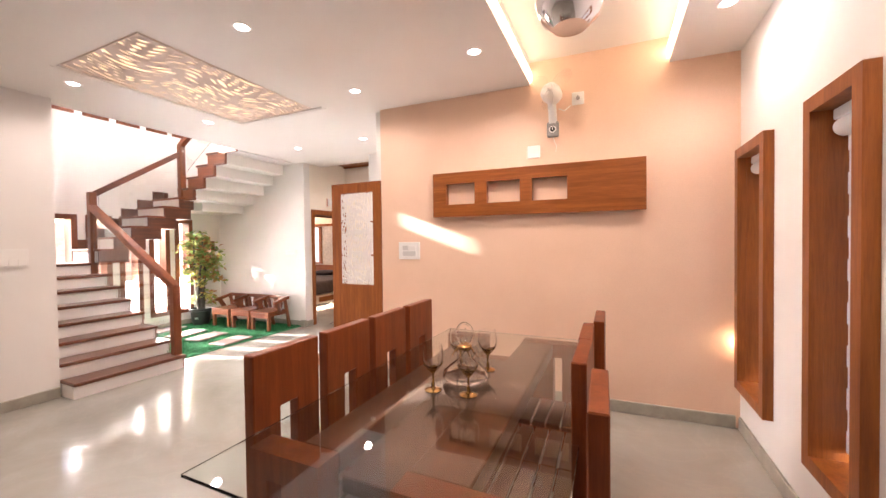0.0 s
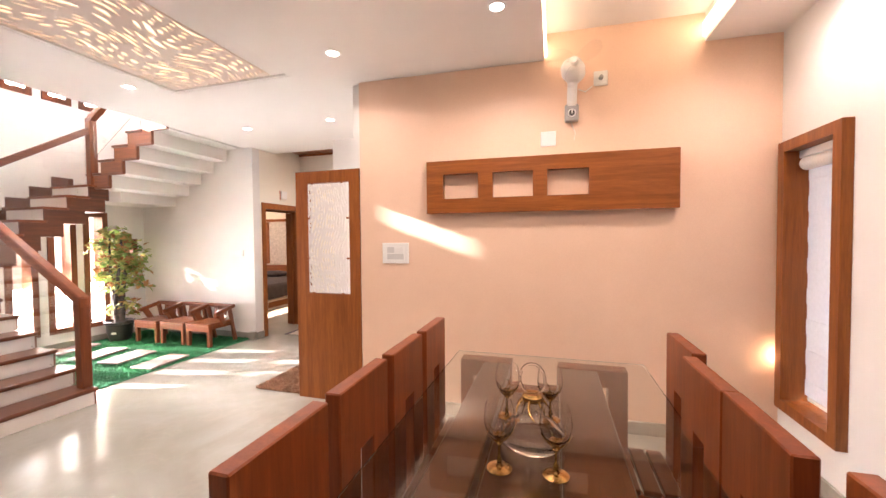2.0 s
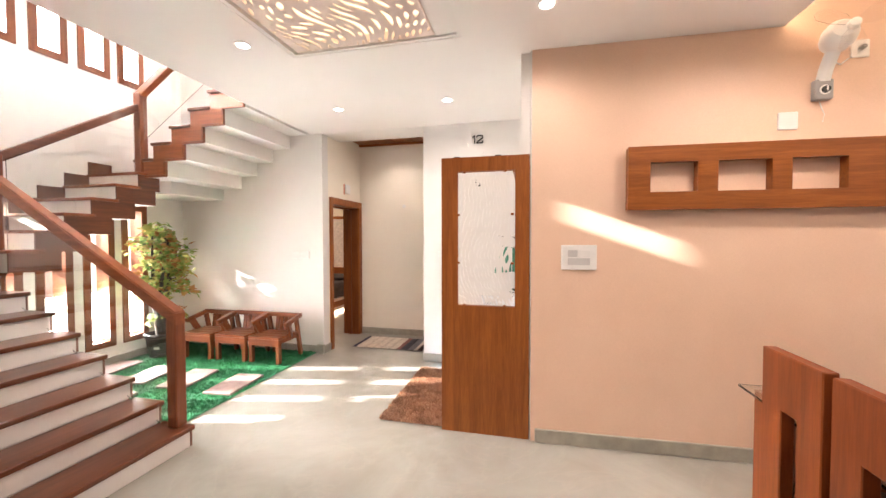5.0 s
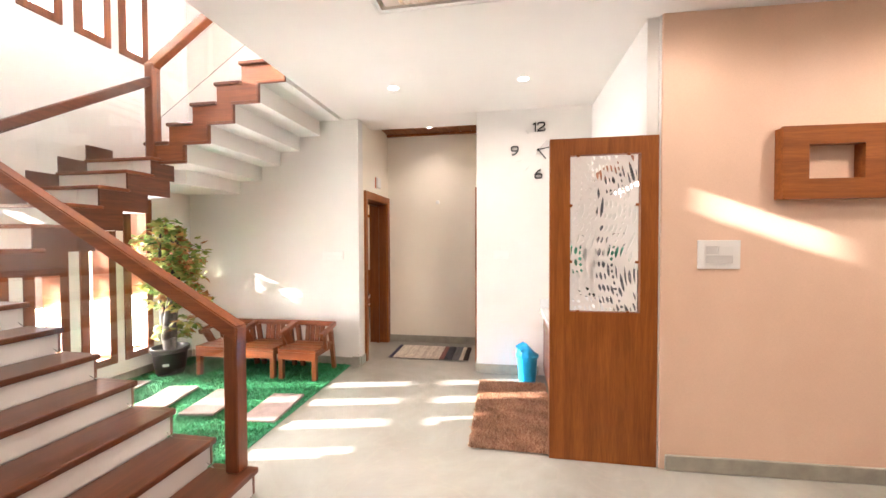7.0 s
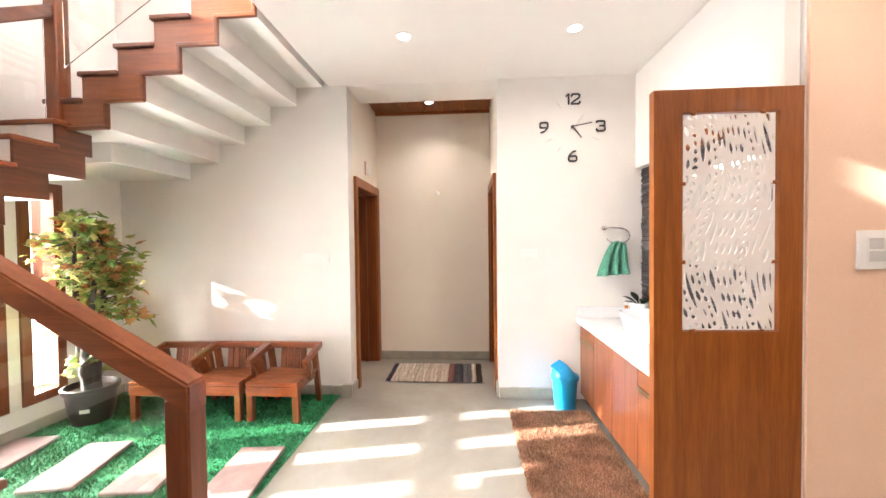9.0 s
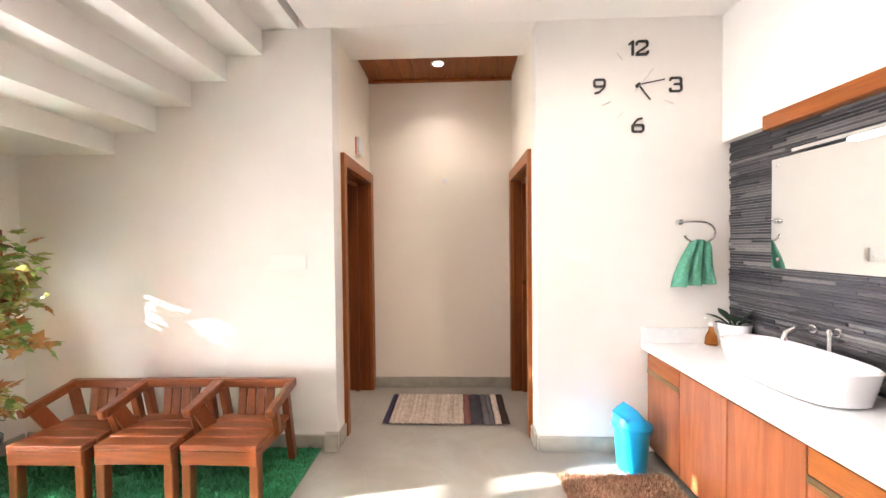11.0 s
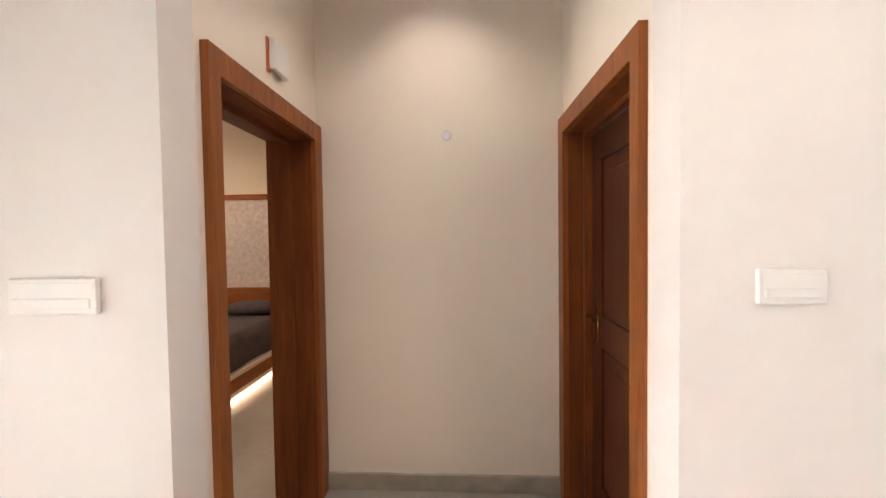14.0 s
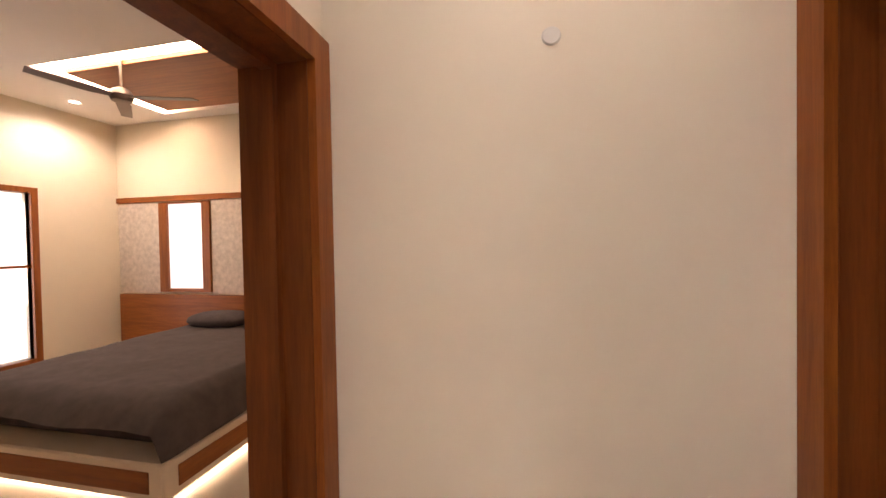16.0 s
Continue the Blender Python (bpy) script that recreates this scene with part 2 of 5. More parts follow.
def leaf_mat(name, c1, c2):
    m, nt, b = node_mat(name)
    isl = nt.nodes.new("ShaderNodeNewGeometry")
    col = ramp(nt, isl.outputs["Random Per Island"], [(0.0, c1), (1.0, c2)])
    nt.links.new(col, b.inputs["Base Color"])
    b.inputs["Roughness"].default_value = 0.5
    tr, mx = nt.nodes.new("ShaderNodeBsdfTranslucent"), nt.nodes.new("ShaderNodeMixShader")
    nt.links.new(col, tr.inputs[0])
    mx.inputs[0].default_value = 0.35
    nt.links.new(b.outputs[0], mx.inputs[1])
    nt.links.new(tr.outputs[0], mx.inputs[2])
    nt.links.new(mx.outputs[0], nt.nodes["Material Output"].inputs[0])
    return m


def rug_mat(name, c1, c2, c3):
    m, nt, b = node_mat(name)
    isl = nt.nodes.new("ShaderNodeNewGeometry")
    col = ramp(nt, isl.outputs["Random Per Island"], [(0.0, c1), (0.6, c2), (1.0, c3)])
    big = noise_tex(nt, coords(nt), 7, 4)
    col = mixed(nt, col, ramp(nt, big, [(0.35, (0.6, 0.55, 0.5)), (0.65, (1.15, 1.1, 1.05))]), 0.8, "MULTIPLY")
    nt.links.new(col, b.inputs["Base Color"])
    b.inputs["Roughness"].default_value = 0.95
    return m


M_orange, M_floor, M_turf, M_strip = orange_mat(), floor_mat(), turf_mat(), strip_tile_mat(False)
M_strip_one = strip_tile_mat(True)
M_leaf = leaf_mat("maple_leaf", (0.13, 0.27, 0.05), (0.52, 0.48, 0.16))
M_leaf_red = leaf_mat("reddish_maple_leaf", (0.34, 0.13, 0.04), (0.50, 0.27, 0.09))
M_leaf_dark = leaf_mat("dark_green_leaf", (0.008, 0.02, 0.012), (0.03, 0.06, 0.03))
M_rug = rug_mat("brown_shag_pile", (0.25, 0.125, 0.075), (0.47, 0.27, 0.165), (0.62, 0.41, 0.28))
M_grass = rug_mat("turf_blades", (0.008, 0.09, 0.03), (0.016, 0.19, 0.065), (0.05, 0.32, 0.13))

# ---- mesh helpers ----
def mesh_of(name, bm, mats):
    me = bpy.data.meshes.new(name)
    bm.normal_update()
    bm.to_mesh(me)
    bm.free()
    for m in mats if isinstance(mats, (list, tuple)) else [mats]:
        me.materials.append(m)
    return me


def smooth(ob, angle=40):
    me = ob.data
    me.polygons.foreach_set("use_smooth", [True] * len(me.polygons))
    me.set_sharp_from_angle(angle=radians(angle))
    return ob


def part(name, bm, material, parent, label=""):
    ob = new(name, mesh_of(name, bm, material))
    ob.parent = parent
    if label:
        ob["label"] = label
    return ob


def thing(name, m, label, category, group="", kind=""):
    ob = new(name)
    ob.empty_display_size = 0.1
    ob.matrix_basis = m
    return tagged(ob, label, category, group, kind)


def solo(name, bm, material, label, category, m=None, group="", kind=""):
    ob = new(name, mesh_of(name, bm, material))
    if m is not None:
        ob.matrix_basis = m
    return tagged(ob, label, category, group, kind)


def box(bm, x0, x1, y0, y1, z0, z1, r=0.0, seg=1):
    t = bmesh.new()
    bmesh.ops.create_cube(t, size=1.0)
    for v in t.verts:
        v.co = Vector(((x0 + x1) / 2 + v.co.x * (x1 - x0), (y0 + y1) / 2 + v.co.y * (y1 - y0), (z0 + z1) / 2 + v.co.z * (z1 - z0)))
    if r:
        bmesh.ops.bevel(t, geom=list(t.edges), offset=r, segments=seg, profile=0.5, affect="EDGES")
    me = bpy.data.meshes.new("t")
    t.to_mesh(me)
    t.free()
    bm.from_mesh(me)
    bpy.data.meshes.remove(me)
    return bm


def boxed(*a, **k):
    return box(bmesh.new(), *a, **k)


def moved(bm, m):
    bmesh.ops.transform(bm, matrix=m, verts=bm.verts)
    return bm


def joined(*bms):
    out = bmesh.new()
    for b in bms:
        me = bpy.data.meshes.new("t")
        b.to_mesh(me)
        b.free()
        out.from_mesh(me)
        bpy.data.meshes.remove(me)
    return out


def lathe(profile, n=32, sx=1.0, sy=1.0):
    """A turned shape from (radius, height) pairs."""
    bm = bmesh.new()
    rings = []
    for r, z in profile:
        rings.append([bm.verts.new((r * sx * math.cos(2 * math.pi * i / n), r * sy * math.sin(2 * math.pi * i / n), z)) for i in range(n)])
    for a, b in zip(rings, rings[1:]):
        for i in range(n):
            bm.faces.new((a[i], a[(i + 1) % n], b[(i + 1) % n], b[i]))
    if profile[0][0] > 1e-6:
        bm.faces.new(list(reversed(rings[0])))
    if profile[-1][0] > 1e-6:
        bm.faces.new(rings[-1])
    bmesh.ops.remove_doubles(bm, verts=bm.verts, dist=1e-6)
    return bm


def tube(points, radius, n=10, taper=None):
    """A round bar along points."""
    bm = bmesh.new()
    pts = [Vector(p) for p in points]
    rings = []
    for i, p in enumerate(pts):
        d = (pts[min(i + 1, len(pts) - 1)] - pts[max(i - 1, 0)]).normalized()
        q = d.to_track_quat("Z", "Y")
        r = radius if taper is None else radius + (taper - radius) * i / (len(pts) - 1)
        rings.append([bm.verts.new(p + q @ Vector((r * math.cos(2 * math.pi * k / n), r * math.sin(2 * math.pi * k / n), 0))) for k in range(n)])
    for a, b in zip(rings, rings[1:]):
        for k in range(n):
            bm.faces.new((a[k], a[(k + 1) % n], b[(k + 1) % n], b[k]))
    bm.faces.new(list(reversed(rings[0])))
    bm.faces.new(rings[-1])
    return bm


def bar(p, q, w, h, r=0.0):
    """A rectangular bar from p to q, w wide across and h high, kept upright."""
    p, q = Vector(p), Vector(q)
    d = q - p
    bm = boxed(0, d.length, -w / 2, w / 2, -h / 2, h / 2, r=r)
    x = d.normalized()
    y = Vector((0, 0, 1)).cross(x)
    y = y.normalized() if y.length > 1e-4 else Vector((0, 1, 0))
    z = x.cross(y)
    return moved(bm, Matrix.Translation(p) @ Matrix((x, y, z)).transposed().to_4x4())


def prism(poly, axis, a, b):
    """A flat outline (pairs) pushed along an axis from a to b."""
    bm = bmesh.new()
    put = {"x": lambda u, v, w: (w, u, v), "y": lambda u, v, w: (u, w, v), "z": lambda u, v, w: (u, v, w)}[axis]
    lo = [bm.verts.new(put(u, v, a)) for u, v in poly]
    hi = [bm.verts.new(put(u, v, b)) for u, v in poly]
    bm.faces.new(lo)
    bm.faces.new(hi)
    n = len(poly)
    for i in range(n):
        bm.faces.new((lo[i], lo[(i + 1) % n], hi[(i + 1) % n], hi[i]))
    bmesh.ops.recalc_face_normals(bm, faces=bm.faces)
    return bm


def slab(axis, a, b, u0, u1, v0, v1, holes=()):
    """A plate between a and b along an axis, with rectangular openings (u0, u1, v0, v1) right through it."""
    us = sorted({u0, u1, *[h[0] for h in holes], *[h[1] for h in holes]})
    vs = sorted({v0, v1, *[h[2] for h in holes], *[h[3] for h in holes]})
    us, vs = [u for u in us if u0 <= u <= u1], [v for v in vs if v0 <= v <= v1]
    put = {"x": lambda u, v, w: (w, u, v), "y": lambda u, v, w: (u, w, v), "z": lambda u, v, w: (u, v, w)}[axis]
    bm, made = bmesh.new(), {}

    def vert(i, j, w):
        if (i, j, w) not in made:
            made[i, j, w] = bm.verts.new(put(us[i], vs[j], w))
        return made[i, j, w]

    def full(i, j):
        if not (0 <= i < len(us) - 1 and 0 <= j < len(vs) - 1):
            return False
        cu, cv = (us[i] + us[i + 1]) / 2, (vs[j] + vs[j + 1]) / 2
        return not any(h[0] < cu < h[1] and h[2] < cv < h[3] for h in holes)

    for i in range(len(us) - 1):
        for j in range(len(vs) - 1):
            if full(i, j):
                for w in (a, b):
                    bm.faces.new([vert(i, j, w), vert(i + 1, j, w), vert(i + 1, j + 1, w), vert(i, j + 1, w)])
                for di, dj, p, q in ((-1, 0, (i, j), (i, j + 1)), (1, 0, (i + 1, j), (i + 1, j + 1)), (0, -1, (i, j), (i + 1, j)), (0, 1, (i, j + 1), (i + 1, j + 1))):
                    if not full(i + di, j + dj):
                        bm.faces.new([vert(*p, a), vert(*q, a), vert(*q, b), vert(*p, b)])
    bmesh.ops.recalc_face_normals(bm, faces=bm.faces)
    return bm


def lattice(width, height, cell, field):
    """A cut-out sheet in x and z: it is solid where field(x, z) is above nought."""
    nx, nz = max(2, round(width / cell)), max(2, round(height / cell))
    xs, zs = np.linspace(0, width, nx + 1), np.linspace(0, height, nz + 1)
    f = np.array([[field(x, z) for z in zs] for x in xs])
    f[0, :], f[-1, :], f[:, 0], f[:, -1] = 1, 1, 1, 1
    bm, made = bmesh.new(), {}

    def vert(key, x, z):
        if key not in made:
            made[key] = bm.verts.new((x, 0, z))
        return made[key]

    for i in range(nx):
        for j in range(nz):
            ring = [(i, j), (i + 1, j), (i + 1, j + 1), (i, j + 1)]
            poly = []
            for p, q in zip(ring, ring[1:] + ring[:1]):
                fp, fq = f[p], f[q]
                if fp > 0:
                    poly.append(vert(p, xs[p[0]], zs[p[1]]))
                if (fp > 0) != (fq > 0):
                    s = min(0.95, max(0.05, fp / (fp - fq)))
                    x, z = xs[p[0]] + s * (xs[q[0]] - xs[p[0]]), zs[p[1]] + s * (zs[q[1]] - zs[p[1]])
                    poly.append(vert((min(p, q), max(p, q)), x, z))
            if len(poly) > 2:
                bm.faces.new(poly)
    return bm


def leaf_field(seed, pitch, length, bend, slim=0.22):
    """Leaf-shaped cut-outs of mixed sizes in columns that sway along z."""
    def pick(*k):
        v = math.sin(sum(a * b for a, b in zip(k, (12.9898, 78.233, 37.719))) + seed) * 43758.5453
        return v - math.floor(v)

    def field(x, z):
        sway = bend * math.sin(z * 7.5 + seed + 2.5 * x) + 0.6 * bend * noise.noise(Vector((x * 4, z * 3, seed)))
        u = (x + sway) / pitch
        i = math.floor(u)
        long = length * (0.3, 0.6, 1.0, 1.7)[int(4 * pick(i, 3, 1))]
        v = z / long + pick(i, 5, 2)
        j = math.floor(v)
        hw, hl = slim + 0.22 * pick(i, j, 1), 0.26 + 0.2 * pick(i, j, 2)
        du, dv = u - i - 0.5 + 0.12 * (pick(i, j, 3) - 0.5), v - j - 0.5
        return abs(du) / hw + (dv / hl) ** 2 - 1
    return field

# ---- structure ----
ORANGE = pose(-2.28, 3.565, 0, 0, 0, 2.2)      # the peach wall's own frame: x along it, y into it
WX, WB = -7.2, 5.16                            # stair window wall and back wall
solo("floor", joined(slab("z", -0.12, 0.0, -7.4, 1.1, -3.2, WB + 0.14), boxed(-4.95, -3.39, WB + 0.14, 6.54, -0.12, 0.0)), M_floor, "polished beige marble floor with faint veins", "floor", kind="structure")
solo("floor_bedroom", boxed(-9.6, -4.951, WB + 0.141, 9.2, -0.12, 0.0), M_floor, "beige marble bedroom floor", "floor", kind="structure")
solo("ground", boxed(-300, 300, -300, 300, -0.4, -0.13), M_ground, "pale paved ground around the house", "ground", kind="structure")
garden = bmesh.new()
box(garden, -13.2, -13.0, -12, 22, -0.13, 2.0)
box(garden, -13.25, -12.95, -12, 22, 2.001, 2.08)
solo("garden_wall", garden, M_brick, "pinkish rendered garden wall outside the stair windows", "wall", kind="structure")

# unseen rail, added so its shadow leaves a gap in the floor's sun strips
beam = bmesh.new()
box(beam, -10.54, -10.46, -2.0, 12.0, 2.285, 2.375)
box(beam, -10.53, -10.47, -2.0, -1.92, -0.13, 2.2849)
box(beam, -10.53, -10.47, 11.92, 12.0, -0.13, 2.2849)
solo("sun_gap_blocker", beam, M_wall, "unseen white rail on posts, added to break the sun strips", "rail", kind="structure")

E_WIN = [(2.10, 2.46, 0.42, 2.06), (3.09, 3.56, 0.40, 2.065)]
solo("wall_east", slab("x", 0.88, 1.10, -3.0, 4.4, 0, 3.3, E_WIN), M_wall, "white painted wall with two tall windows", "wall", kind="structure")
solo("wall_north", slab("y", 0, 0.2, 0, 3.3, 0, 3.3), M_orange, "peach textured dining room wall", "wall", m=ORANGE, kind="structure")
# return wall beside the wash area: white above, stone strips below
solo("wall_wash", slab("x", -2.29, -2.09, 3.58, 5.36, 0, 3.3), M_wall, "white wall behind the wash counter", "wall", kind="structure")
solo("wall_wash_upper", boxed(-2.36, -2.292, 3.60, 5.155, 2.06, 2.885), M_wall, "white boxed-out wall above the tiled recess", "wall", kind="structure")
# back wall with the corridor's opening, carried up the stairwell
solo("wall_back", slab("y", WB, WB + 0.14, -7.4, -2.29, 0, 5.8, [(-4.95, -3.57, 0, 2.889)]), M_wall, "white back wall with a corridor opening", "wall", kind="structure")
solo("wall_corridor_west", slab("x", -5.185, -4.95, WB + 0.14, 6.55, 0, 3.3, [(5.35, 6.21, 0, 2.03)]), M_corridor, "cream corridor wall with a doorway", "wall", kind="structure")
solo("wall_corridor_east", slab("x", -3.57, -3.39, WB + 0.14, 6.55, 0, 3.3, [(5.35, 6.21, 0, 2.03)]), M_corridor, "cream corridor wall with a closed door", "wall", kind="structure")
solo("wall_corridor_end", boxed(-4.95, -3.57, 6.275, 6.54, 0, 3.3), M_corridor, "plain cream end wall of the corridor", "wall", kind="structure")
# walls round the stairs and behind the camera
COLS = [(4.33, 4.60), (3.92, 4.20), (3.50, 3.78), (3.08, 3.36), (2.66, 2.94), (2.24, 2.52)]
LOW_Z, HIGH_Z = (0.25, 1.92), (3.44, 4.95)
# assumed opening behind the tree, added to let sun onto the back wall
SUN_SLOT = (4.745, 5.02, 1.09, 1.52)
w_holes = [SUN_SLOT] + [(a, b, *LOW_Z) for a, b in COLS[:5]] + [(a, b, *HIGH_Z) for a, b in COLS]
solo("wall_stair_windows", slab("x", WX - 0.2, WX, 1.7, WB + 0.14, 0, 5.8, w_holes), M_wall, "white stairwell wall with rows of narrow windows", "wall", kind="structure")
solo("wall_stair_south", boxed(WX, -4.93, 1.71, 1.91, 0, 5.8), M_wall, "white wall beside the stairs", "wall", kind="structure")
solo("wall_west", boxed(-5.13, -4.93, -3.0, 1.71, 0, 3.3), M_wall, "white wall beside the dining room", "wall", kind="structure")
solo("wall_south", boxed(-5.13, 1.1, -3.2, -3.0, 0, 3.3), M_wall, "white wall closing the dining room", "wall", kind="structure")
solo("wall_stair_east_upper", boxed(-4.2, -4.0, 1.71, WB + 0.14, 3.2, 5.8), M_wall, "white wall of the upper landing", "wall", kind="structure")

# ceilings
RX0, RX1, RY0, RY1 = -0.69, 0.41, 0.5, 3.75     # lit recess over the table
JX0, JX1, JY0, JY1 = -4.04, -2.75, 1.58, 3.27   # lattice light
solo("ceiling", joined(
    slab("z", CEIL, CEIL + 0.20, -5.12, 1.1, -3.0, WB, [(RX0, RX1, RY0, RY1), (JX0, JX1, JY0, JY1)]),
    boxed(-4.95, -3.57, WB, 5.62, CEIL, CEIL + 0.20)), M_ceil, "smooth white false ceiling with a lit recess", "ceiling", kind="structure")
solo("ceiling_recess", joined(
    boxed(RX0 - 0.12, RX1 + 0.12, RY0 - 0.12, RY1, CEIL + 0.202, CEIL + 0.26)), M_ceil, "raised inner ceiling above the dining table", "ceiling", kind="structure")
solo("ceiling_stairwell", boxed(-7.4, -4.0, 1.71, WB + 0.14, 5.8, 6.0), M_ceil, "white stairwell ceiling", "ceiling", kind="structure")
planks = bmesh.new()
for i in range(9):
    x0 = -4.95 + i * 1.38 / 9
    box(planks, x0 + 0.003, x0 + 1.38 / 9 - 0.003, 5.60, 6.275, 3.0, 3.02, r=0.004)
box(planks, -4.95, -3.57, 6.24, 6.274, 2.97, 3.0, r=0.004)
box(planks, -4.95, -3.57, 5.60, 6.275, 3.0205, 3.04)
solo("roof", joined(boxed(-5.13, 1.1, -3.2, WB, 3.3, 3.4), boxed(-5.13, -3.39, WB + 0.0, 6.54, 3.3001, 3.4)), M_ceil, "flat concrete roof slab", "roof", kind="structure")
solo("ceiling_corridor", planks, M_teak_y, "varnished teak plank corridor ceiling", "ceiling", kind="structure")


# skirting
def skirting(x0, x1, y0, y1, m=None, h=0.10):
    solo("baseboard", boxed(x0, x1, y0, y1, 0, h, r=0.004), M_skirt, "grey stone skirting along the wall", "baseboard", m=m, kind="structure")


skirting(0.03, 3.13, -0.018, 0.0, ORANGE)
skirting(0.862, 0.88, -3.0, 3.66)
skirting(WX + 0.02, -5.03, WB - 0.018, WB)
skirting(-5.03, -4.932, WB - 0.05, WB, h=0.12)
skirting(-3.57, -2.9, WB - 0.018, WB)
skirting(-4.93, -3.59, 6.257, 6.275)
skirting(-4.95, -4.932, 5.17, 5.324)
skirting(-3.588, -3.57, 5.17, 5.324)
skirting(WX, WX + 0.018, 2.95, WB - 0.02)
skirting(-4.93, -4.912, -3.0, 1.91)
skirting(-7.0, -4.93, 1.911, 1.925, h=0.02)

# ---- stairs ----
RISE, GO, NOSE_X, S0, S1 = 0.155, 0.27, -4.68, 1.925, 2.93


def folded_flight(steps, thick, back):
    """Outline in (run, z) of a folded-plate flight: steps are (nose, top) pairs, rising with the run."""
    top, low = [], []
    for n, z in steps:
        top += [(n, top[-1][1] if top else z - thick), (n, z)]
        low += [(n + back, z - thick if not low else low[-1][1]), (n + back, z - thick)]
    end = steps[-1][0] + (steps[-1][0] - steps[-2][0])
    return top[1:] + [(end, steps[-1][1]), (end, steps[-1][1] - thick)] + low[::-1][:-1] + [(steps[0][0], steps[0][1] - thick)]


stairs = thing("staircase", pose(0, 0, 0), "three-flight staircase with polished wood treads and white risers", "staircase")
# lower flight, rising away from the room
for i in range(8):
    x, z = NOSE_X - GO * i, RISE * (i + 1)
    back = x - GO if i < 7 else -7.2
    part("tread", boxed(back - 0.02 if i < 7 else back, x, S0, S1 + 0.02, z - 0.035, z, r=0.008, seg=2), M_stair, stairs, "polished brown wooden tread")
    part("riser", boxed(x - 0.05, x - 0.028, S0, S1, z - RISE, z - 0.036), M_wall, stairs, "white riser")
    part("step_body", boxed(back, x - 0.051, S0, S1 - 0.004, max(0.0, z - 2.2 * RISE) if i < 7 else z - 0.20, z - 0.036), M_wall, stairs, "white plastered step")
    part("edge_trim", boxed(x - 0.065, x - 0.024, S1 - 0.002, S1 + 0.012, z - RISE, z - 0.037), M_stair_z, stairs)
part("landing_fascia", boxed(-7.2, -6.58, S1 - 0.003, S1 + 0.016, 1.03, 1.20), M_stair_x, stairs)
# middle flight along the window wall
MID_X = -6.46
mid = [(2.90, 1.40), (3.08, 1.57), (3.29, 1.735), (3.51, 1.90), (3.74, 2.065), (3.97, 2.225)]
part("middle_flight", prism(folded_flight(mid, 0.17, 0.18)[:-1] + [(2.90, 1.24)], "x", -7.2, MID_X - 0.02), M_wall, stairs, "white plastered folded flight")
for n, z in mid:
    wide = 0.24 if z < 2.2 else 1.18
    part("tread", boxed(-7.2, MID_X + 0.015, n - 0.02, n + wide, z - 0.003, z + 0.028, r=0.006), M_stair_x, stairs)
part("stringer", prism(folded_flight(mid, 0.17, 0.18)[:-1] + [(2.90, 1.24)], "x", MID_X - 0.02, MID_X), M_stair, stairs, "stepped wooden stringer")
part("corner_landing", boxed(-7.2, MID_X - 0.02, 4.36, WB, 2.06, 2.224), M_wall, stairs)
# stepped wall skirting of the middle flight
for n, z in mid:
    part("wall_skirting", boxed(WX, WX + 0.015, n, n + 0.24, z + 0.03, z + 0.17), M_stair, stairs)
# upper flight along the back wall
UP_Y = 4.05
up = [(-6.61 + 0.2535 * i, 2.379 + 0.169 * i) for i in range(9)]
prof = folded_flight(up, 0.17, 0.17)
part("upper_flight", prism(prof, "y", UP_Y + 0.02, WB - 0.001), M_wall, stairs, "white folded-plate flight with stepped soffit")
part("stringer", prism(prof, "y", UP_Y, UP_Y + 0.02), M_stair_x, stairs, "stepped wooden stringer")
for i, (n, z) in enumerate(up):
    part("tread", boxed(n - 0.02, n + 0.2535, UP_Y - 0.02, WB - 0.002, z - 0.002, z + 0.03, r=0.006), M_stair, stairs)
    # lighter wooden lip along the soffit's steps
    part("lip", joined(boxed(n + 0.158, n + 0.182 + 0.2535, UP_Y - 0.022, UP_Y + 0.006, z - 0.182, z - 0.156, r=0.004),
                       boxed(n + 0.158 + 0.2535, n + 0.182 + 0.2535, UP_Y - 0.0215, UP_Y + 0.006, z - 0.156, z - 0.013, r=0.004)), M_chair, stairs)

rail = thing("stair_railing", pose(0, 0, 0), "wooden handrail on square newels with clear glass panels", "railing")
NY = 2.90
part("newel", boxed(-4.83, -4.745, NY - 0.04, NY + 0.045, RISE, 0.945, r=0.006), M_stair_z, rail)
part("newel", boxed(-6.665, -6.575, NY - 0.04, NY + 0.045, 1.0, 2.22, r=0.006), M_stair_z, rail)
part("newel", boxed(-6.585, -6.495, UP_Y - 0.03, UP_Y + 0.06, 2.03, 3.14, r=0.006), M_stair_z, rail)
lower = prism([(-4.742, 0.895), (-4.742, 0.993), (-6.62, 2.069), (-6.62, 1.971)], "y", NY - 0.0415, NY + 0.0465)
bmesh.ops.bevel(lower, geom=list(lower.edges), offset=0.008, segments=2, affect="EDGES")
part("handrail", lower, M_stair_x, rail)
part("handrail", bar((-6.62, NY + 0.02, 2.19), (-6.55, UP_Y, 2.985), 0.07, 0.075, r=0.008), M_stair, rail)
part("handrail", bar((-6.56, UP_Y + 0.015, 3.11), (-5.0, UP_Y + 0.015, 4.15), 0.075, 0.085, r=0.008), M_stair_x, rail)
pane = part("glass_panel", prism([(-4.84, 0.10), (-4.84, 0.955), (-6.57, 1.945), (-6.57, 1.10)], "y", NY - 0.005, NY + 0.005), M_glass, rail, "clear toughened glass")
pane.visible_shadow = False
